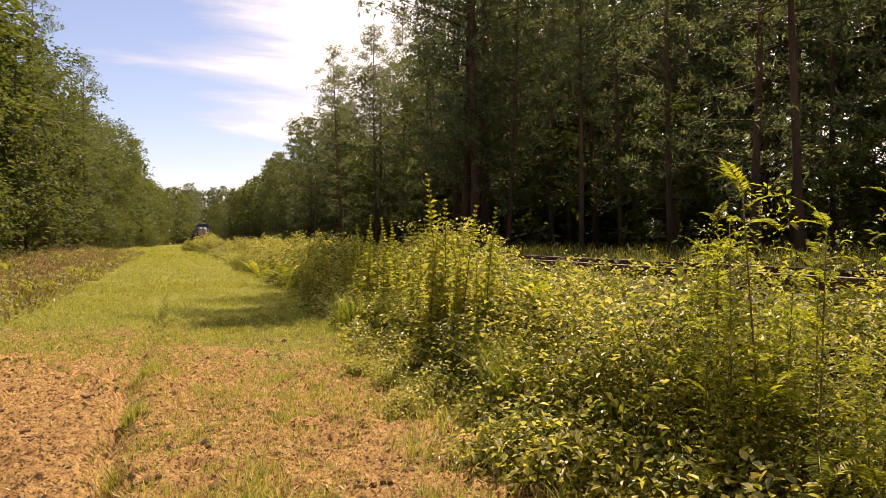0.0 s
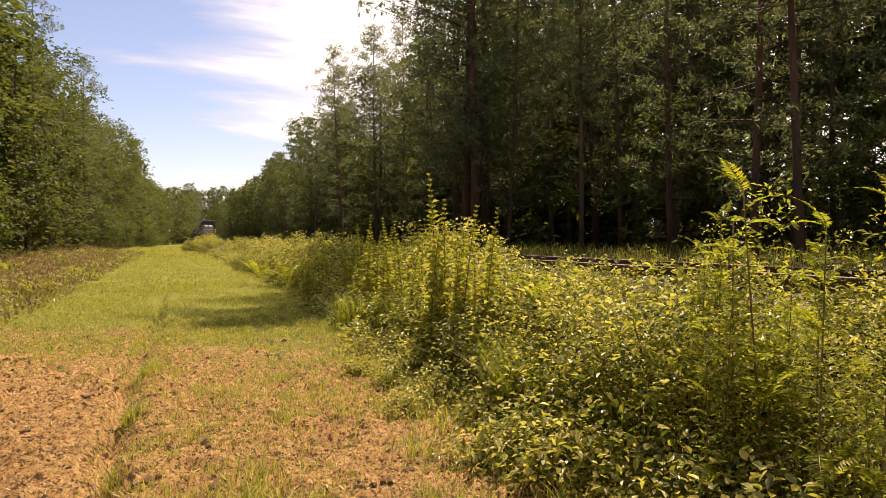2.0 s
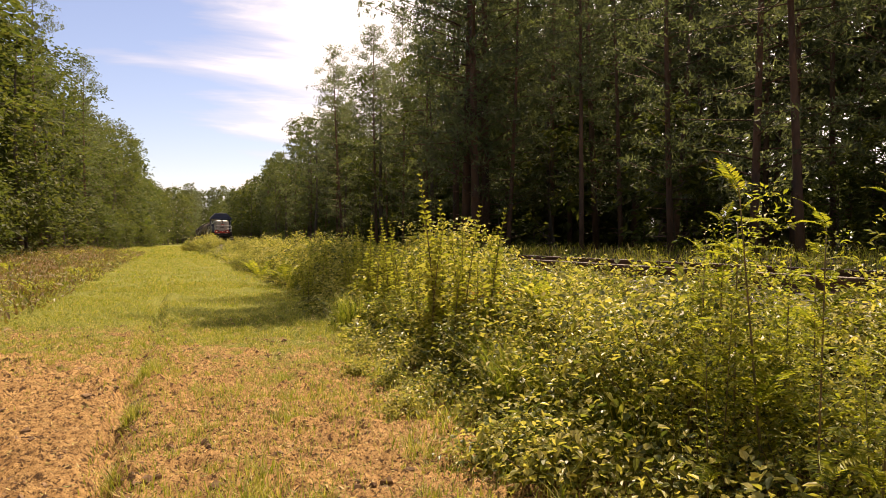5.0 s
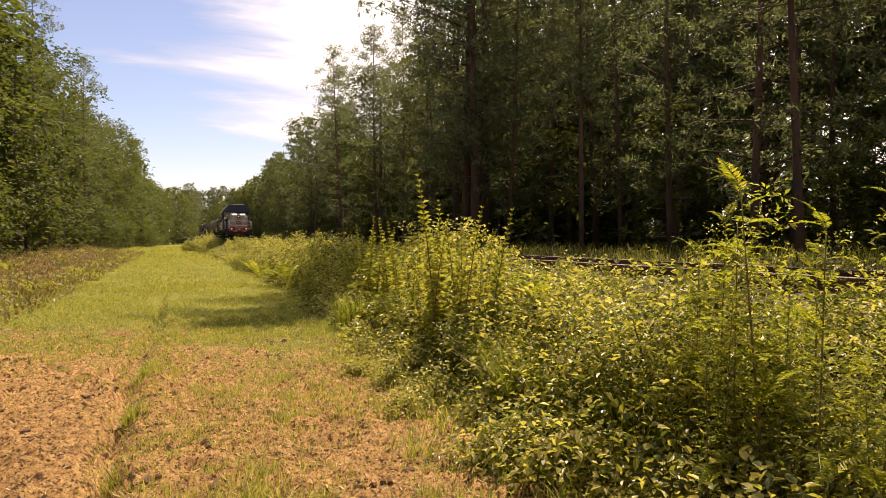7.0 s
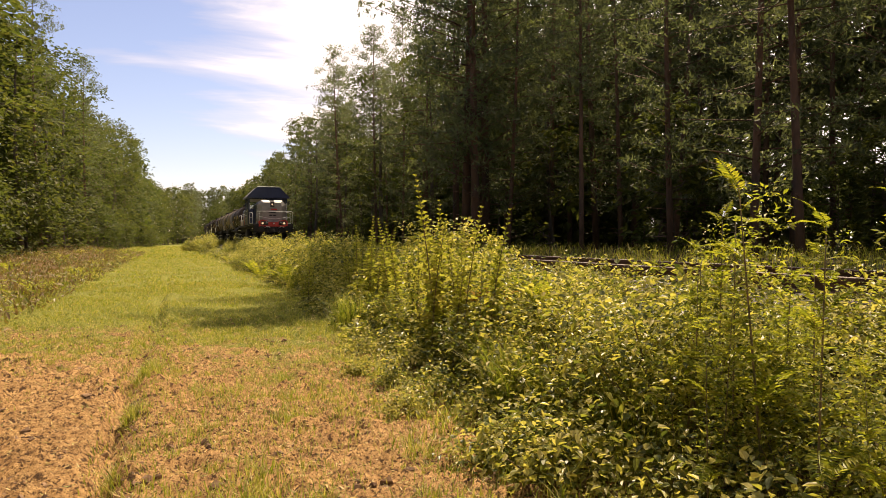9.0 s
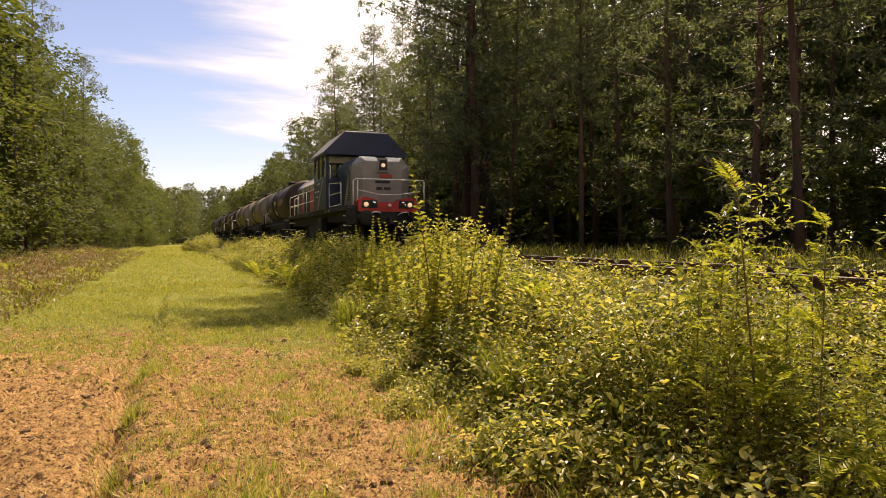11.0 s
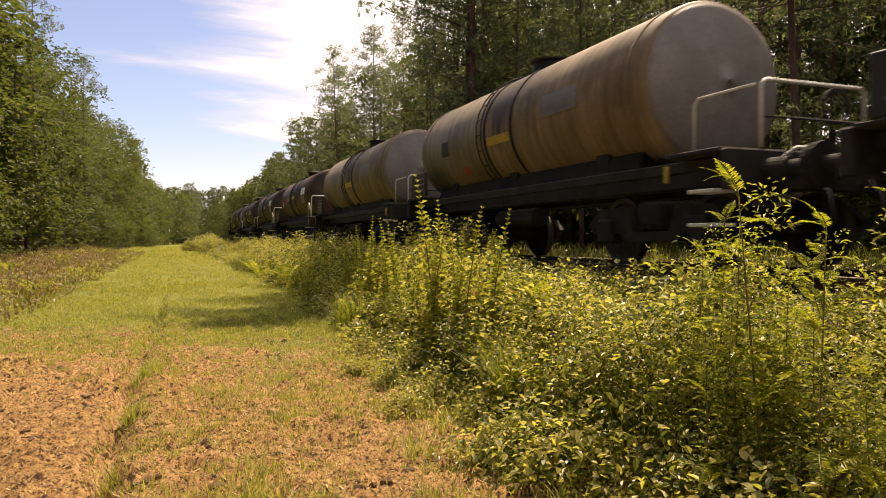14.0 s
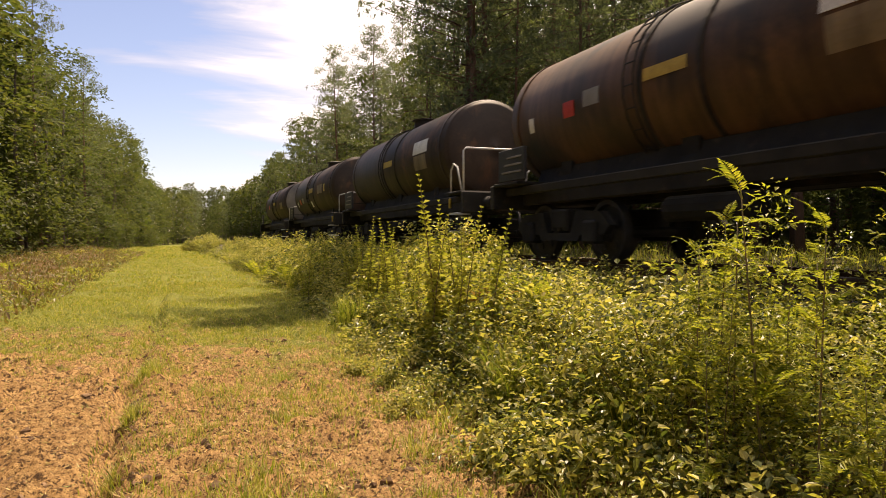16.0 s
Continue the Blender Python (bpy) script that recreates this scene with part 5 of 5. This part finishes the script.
        # steps rail beside the short hood
        rail_tube("side_rail", [(x, 2.92, 1.5), (x, 2.95, 1.95), (x, 2.97, 2.0), (x, 2.97, 2.32), (x, 2.87, 2.36), (x, 1.25, 2.26), (x, 1.05, 2.26), (x, 1.0, 1.46)], loco)
        rail_tube("side_rail", [(x, 2.92, 1.94), (x, 1.15, 1.94)], loco)
        rail_tube("side_rail", [(x, 2.92, 1.52), (x, 1.2, 1.52)], loco)
        rail_tube("grab_rail", [(x - side * 0.03, 3.0, 2.55), (x, 2.8, 2.55), (x, 2.75, 2.62), (x, 2.75, 2.98), (x, 2.85, 3.02), (x - side * 0.03, 3.0, 3.02)], loco)
        for z in (0.45, 0.80, 1.12):
            for y in (0.42, 11.75):
                s = Soup()
                block(s, side * 1.3 - 0.14, side * 1.3 + 0.14, y - 0.2, y + 0.2, z - 0.02, z + 0.02, 0.008)
                part("step", s, M_FRAME, loco)
                s = Soup()
                block(s, side * 1.3 - 0.14, side * 1.3 + 0.14, y - 0.215, y - 0.201, z - 0.02, z + 0.025, 0.004)
                part("step_edge", s, M_WHITE, loco, "white step edge")
        part("mirror", block(Soup(), side * 1.5 - 0.04, side * 1.5 + 0.04, c0 + 0.02, c0 + 0.08, 2.95, 3.2, 0.01), M_DARK, loco)
    for y in (0.24, 12.2):
        rail_tube("end_rail", [(-1.1, y, 2.28), (-1.0, y, 2.34), (1.35, y, 2.34)], loco, 0.02)
        rail_tube("end_rail", [(-0.95, y, 1.98), (-0.25, y, 1.84), (0.4, y, 1.84), (1.2, y, 1.96)], loco)
        for x in (-1.1, -0.95, 1.35):
            rail_tube("rail_post", [(x, y, 1.40), (x, y, 2.3)], loco)
        s = Soup()
        block(s, -0.95, 0.95, y, y + 0.04, 1.46, 1.85, 0.01)
        if y > 1:
            part("end_plate", s, M_RED, loco, "red end plate")
    for x in (-0.42, 0.55):
        rail_tube("end_hoop", [(x - 0.2, 0.03, 1.15), (x - 0.1, -0.2, 1.24), (x + 0.1, -0.2, 1.24), (x + 0.2, 0.03, 1.15)], loco, 0.02)
    part("coupling_cover", block(Soup(), -0.3, 0.3, -0.05, 0.03, 0.85, 1.25, 0.03), M_FRAME, loco)
    for y0, y1 in ((2.6, 2.95), (3.2, 3.5)):
        s = Soup()
        block(s, -1.394, -1.381, y0 + 0.04, y1 - 0.04, 1.33, 1.43, 0.004)
        part("frame_plate", s, M_TANKEND, loco, "small white plate")
    return loco


def make_wagon(length, tank_len, r, zc, body, end, marks, hoop=1, label=""):
    """A bogie tank wagon; y runs from its front buffers to its rear ones."""
    wagon = tagged(new("tank_wagon"), label, "tank wagon", "tank wagons of the train")
    b0, b1 = 0.62, length - 0.62
    mid = length / 2
    for x in (-0.75, 0.75):
        part("frame_beam", block(Soup(), x - 0.08, x + 0.08, b0 + 0.12, b1 - 0.12, 0.95, 1.25, 0.02), M_FRAME, wagon)
    part("centre_sill", block(Soup(), -0.25, 0.25, b0 + 0.1, b1 - 0.1, 0.92, 1.22, 0.02), M_FRAME, wagon)
    for y in (b0, b1 - 0.14):
        part("headstock", block(Soup(), -1.4, 1.4, y, y + 0.14, 0.86, 1.28, 0.02), M_FRAME, wagon)
    for y in (b0 + 0.14, b1 - 1.0):
        part("end_platform", block(Soup(), -1.4, 1.4, y, y + 0.86, 1.25, 1.30, 0.01), M_FRAME, wagon)
    for side in (-1, 1):
        s = Soup()
        block(s, side * 1.12 - 0.05, side * 1.12 + 0.05, b0 + 0.15, b1 - 0.15, 1.1, 1.235, 0.015)
        part("side_sill", s, M_FRAME, wagon)
    me = wheelset_mesh(0.46)
    bogie(wagon, b0 + 1.75, 1.85, 0.46, me)
    bogie(wagon, b1 - 1.75, 1.85, 0.46, me)
    buffers(wagon, b0, -1)
    buffers(wagon, b1, 1)
    t0, t1 = 2.4, 2.4 + tank_len
    mid = (t0 + t1) / 2
    s = Soup()
    dish = 0.26
    turned(s, [(t0 + 0.004, r - 0.10), (t0 + 0.03, r - 0.03), (t0 + 0.09, r), (t1 - 0.09, r), (t1 - 0.03, r - 0.03), (t1 - 0.004, r - 0.1)], 56, "y", (0, 0, zc))
    tank = part("tank", s, body, wagon, smooth=True)
    for way, y in ((-1, t0), (1, t1)):
        s = Soup()
        turned(s, [(y + way * (dish * (1 - q * q)), max(0.02, (r - 0.06) * q)) for q in (0.0, 0.25, 0.5, 0.7, 0.85, 0.94, 1.0)] + [(y - way * 0.03, r - 0.055)], 48, "y", (0, 0, zc))
        part("tank_end", s, end, tank, "dished tank end", True)
    for y in (mid - 0.55, mid + 0.55, t0 + 0.35, t1 - 0.35):
        s = Soup()
        disc_ring(s, (0, y, zc), "y", r - 0.02, r + 0.018, 0.07, 56)
        part("tank_band", s, M_FRAME if abs(y - mid) < 1 else body, tank)
    for y in (t0 + 1.4, t1 - 1.4, mid):
        s = Soup()
        prism(s, [(-0.8, 1.24), (0.8, 1.24), (0.78, zc - 0.72), (0.5, zc - r + 0.02), (-0.5, zc - r + 0.02), (-0.78, zc - 0.72)], y - 0.16, y + 0.16)
        part("tank_saddle", s, M_FRAME, wagon)
    # dark filler added along the belly for the shade and grime there
    part("tank_cradle", prism(Soup(), [(-0.84, 1.24), (0.84, 1.24), (0.74, zc - 0.84), (-0.74, zc - 0.84)], t0 + 0.5, t1 - 0.5), M_FRAME, wagon, "dark filler added for the shade and grime under the tank")
    # ladder up the flank to the hatch
    for side in (-1, 1):
        ladder = part("ladder", tube(Soup(), [(side * (r + 0.05) * math.cos(a), mid + 0.66, zc + (r + 0.05) * math.sin(a)) for a in np.linspace(-0.9, 1.35, 10)], 0.014, 5), M_FRAME, wagon, "thin dark ladder")
        part("stile", tube(Soup(), [(side * (r + 0.05) * math.cos(a), mid + 0.88, zc + (r + 0.05) * math.sin(a)) for a in np.linspace(-0.9, 1.35, 10)], 0.014, 5), M_FRAME, ladder)
        for a in np.linspace(-0.8, 1.25, 9):
            q = (side * (r + 0.05) * math.cos(a), zc + (r + 0.05) * math.sin(a))
            part("rung", tube(Soup(), [(q[0], mid + 0.66, q[1]), (q[0], mid + 0.88, q[1])], 0.01, 5), M_FRAME, ladder)
    # dome, hatch, roof walk
    s = Soup()
    turned(s, [(zc + r - 0.08, 0.36), (zc + r + 0.14, 0.34), (zc + r + 0.16, 0.40), (zc + r + 0.19, 0.40), (zc + r + 0.23, 0.2)], 24, "z", (0, mid, 0))
    part("dome", s, M_RUSTY, tank, "rusty hatch dome")
    walk_s = Soup()
    for k in range(5):
        block(walk_s, 0.45 + k * 0.12, 0.53 + k * 0.12, mid - 1.2, mid + 1.2, zc + r + 0.02, zc + r + 0.05, 0.01)
    for y in (mid - 1.0, mid, mid + 1.0):
        block(walk_s, 0.4, 1.1, y - 0.03, y + 0.03, zc + r - 0.22, zc + r + 0.02, 0.01)
    part("roof_walk", walk_s, M_FRAME, wagon)
    rail_tube("roof_rail", [(0.9, mid - 1.2, zc + r + 0.02), (0.9, mid - 1.2, zc + r + 0.34), (0.9, mid + 1.2, zc + r + 0.34), (0.9, mid + 1.2, zc + r + 0.02)], wagon, 0.016, M_RUSTY)
    # brake platform rails and ladder
    if hoop == 1:
        y = b0 + 0.04
        rail_tube("platform_rail", [(-0.95, y, 1.3), (-0.95, y, 1.94), (-0.90, y, 2.0), (0.45, y, 2.0), (0.5, y, 1.94), (0.5, y, 1.3)], wagon, 0.02)
        rail_tube("platform_rail", [(-1.0, y + 0.95, 1.3), (-1.0, y + 0.95, 1.88), (-1.0, y + 0.88, 1.95), (-1.0, y + 0.05, 1.95)], wagon, 0.018)
        rail_tube("platform_rail", [(-0.95, y, 1.62), (0.5, y, 1.62)], wagon, 0.014, M_FRAME)
    else:
        y = b0 + 0.35
        rail_tube("platform_rail", [(-1.25, y, 1.3), (-1.25, y, 2.1), (-1.2, y, 2.16), (0.95, y, 2.16), (1.0, y, 2.1), (1.0, y, 1.5)], wagon, 0.021)
        rail_tube("platform_rail", [(-1.28, y + 0.6, 1.3), (-1.28, y + 0.6, 1.75), (-1.28, y + 0.45, 1.88), (-1.28, y + 0.25, 1.8), (-1.28, y + 0.02, 1.32)], wagon, 0.018)
        rail_tube("platform_rail", [(0.1, y, 1.3), (0.15, y, 1.7), (0.3, y, 1.82), (0.4, y, 1.75)], wagon, 0.02)
    for z in (0.5, 0.85):
        s = Soup()
        block(s, -1.5, -1.2, b0 + 0.12, b0 + 0.5, z - 0.02, z + 0.02, 0.006)
        part("step", s, M_WHITE, wagon, "worn pale step")
    for x in (-0.62, 0.62):
        rail_tube("end_grip", [(x - 0.18, b0 - 0.02, 1.15), (x - 0.1, b0 - 0.2, 1.28), (x + 0.1, b0 - 0.2, 1.28), (x + 0.18, b0 - 0.02, 1.15)], wagon, 0.018)
    part("brake_wheel", disc_ring(Soup(), (0.4, b0 + 0.3, 1.85), "y", 0.17, 0.21, 0.03, 18), M_FRAME, wagon)
    # tool and sign boxes under the tank's rear, brake gear
    s = Soup()
    block(s, -1.36, -1.30, t1 - 1.05, t1 - 0.1, 1.32, 1.85, 0.01)
    board = part("sign_board", s, M_DARK, wagon, "grey sign board with rows of small marks")
    for k in range(3):
        s = Soup()
        block(s, -1.372, -1.358, t1 - 0.95, t1 - 0.25 - 0.1 * k, 1.45 + 0.12 * k, 1.48 + 0.12 * k, 0.003)
        part("sign_bar", s, M_TANKEND, board)
    s = Soup()
    tube(s, [(-0.9, mid - 1.2, 0.72), (-0.9, mid + 0.2, 0.72)], 0.16, 12)
    part("brake_cylinder", s, M_FRAME, wagon)
    part("brake_handle", block(Soup(), -1.22, -1.17, b0 + 1.2, b0 + 1.26, 1.0, 1.2, 0.01), M_YELLOW, wagon, "yellow brake handle")
    # painted panels wrapped on the near and far flank
    for y0, y1, a0, a1, mat, lab in marks:
        for side in (-1, 1):
            s = Soup()
            vs = []
            for y in (y0, y1):
                for a in np.linspace(radians(a0), radians(a1), 5):
                    for q in (r + 0.004, r + 0.012):
                        vs.append((side * q * math.cos(a), mid + y, zc + q * math.sin(a)))
            fs = []
            for k in range(4):
                i, j = k * 2, 10 + k * 2
                fs += [(i + 1, i + 3, j + 3, j + 1), (i, j, j + 2, i + 2), (i, i + 2, i + 3, i + 1), (j, j + 1, j + 3, j + 2)]
            fs += [(0, 1, 11, 10), (8, 18, 19, 9)]
            part("painted_panel", s.add(vs, fs), mat, tank, lab)
    return wagon


LOCO = make_locomotive()
dark_marks = [(-0.45, 0.45, -2, 8, M_YELLOW, "yellow stripe"), (0.05, 0.3, -34, -20, M_WHITE, "white arrow mark"), (-2.4, -1.45, -8, 10, M_BEIGE, "pale label panel"), (-2.95, -2.7, -6, 8, M_YELLOW, "small yellow mark"),
              (1.9, 2.3, -20, -8, M_GREY, "grey label"), (2.6, 2.9, -22, -10, M_RED, "red label"), (3.4, 3.6, -26, -14, M_WHITE, "pale diamond mark")]
beige_marks = [(2.5, 2.85, -12, 4, M_DARK, "black square label"), (1.7, 1.95, -38, -28, M_RED, "red label"), (-0.45, 0.5, -14, -6, M_YELLOW, "yellow stripe"), (-2.7, -1.6, -4, 14, M_TANKEND, "grey patch of paint")]
rust_marks = [(-3.1, -2.1, 2, 18, M_WHITE, "white panel"), (-3.0, -2.15, -18, 0, M_BEIGE, "pale panel below it"), (-0.3, 0.5, -2, 6, M_YELLOW, "yellow stripe"), (2.15, 2.45, -10, 2, M_RED, "red label"), (1.5, 1.9, -6, 6, M_GREY, "grey label"), (3.4, 3.55, -14, -2, M_WHITE, "pale diamond mark")]
WAGON_SPECS = [
    (11.75, 8.57, 1.10, 2.36, M_TAR, M_TAR, dark_marks, 1, "black-brown tank wagon with yellow stripe and rust"),
    (11.75, 8.57, 1.11, 2.36, M_BEIGE, M_TANKEND, beige_marks, 1, "stained beige tank wagon with grey end"),
    (11.75, 8.57, 1.12, 2.37, M_BEIGE, M_TANKEND, beige_marks[2:], 1, "stained beige tank wagon with yellow stripe"),
    (11.75, 8.57, 1.10, 2.36, M_RUSTY, M_TAR, rust_marks, 2, "rust-brown tank wagon with white panels"),
    (11.75, 8.57, 1.10, 2.36, M_TAR, M_TAR, rust_marks[:3], 2, "dark brown tank wagon with white panel"),
    (11.75, 8.57, 1.11, 2.36, M_TAR, M_TAR, dark_marks, 1, "dark brown tank wagon with yellow stripe"),
    (11.75, 8.57, 1.10, 2.36, M_TAR, M_TANKEND, rust_marks[1:4], 1, "dark tank wagon at the end of the train"),
]
WAGON_START = 12.65     # buffers of the first wagon, behind the lamps
WAGONS, at = [], WAGON_START
for L, tl, r, zc, body, end, marks, hoop, lab in WAGON_SPECS:
    WAGONS.append((make_wagon(L, tl, r, zc, body, end, marks, hoop, lab), at))
    at += L


def ahead(t):
    """How far the lamps are from the camera along the line: an almost even pace, easing off as the engine goes by."""
    return SPEED * (PASS - t) + float(np.interp(t, (0, 9, 11.3, 11.9, 12.3, 12.7, 13.3, 16), (0, 0, -0.5, -0.4, 0.12, 0.18, 0, 0)))


def motions():
    times = [k / 10 for k in range(161)]
    for thing, back in [(LOCO, 0.0)] + WAGONS:
        walk(thing, [(t, pose(TRACK_X, ahead(t) + back, RAIL_Z)) for t in times])
    for ob, y, r in wheels:
        walk(ob, [(k / 30, pose(0, y, r, math.degrees((ahead(0) - ahead(k / 30)) / r))) for k in range(481)])
    for ob, rows in swaying:
        walk(ob, rows)


motions()
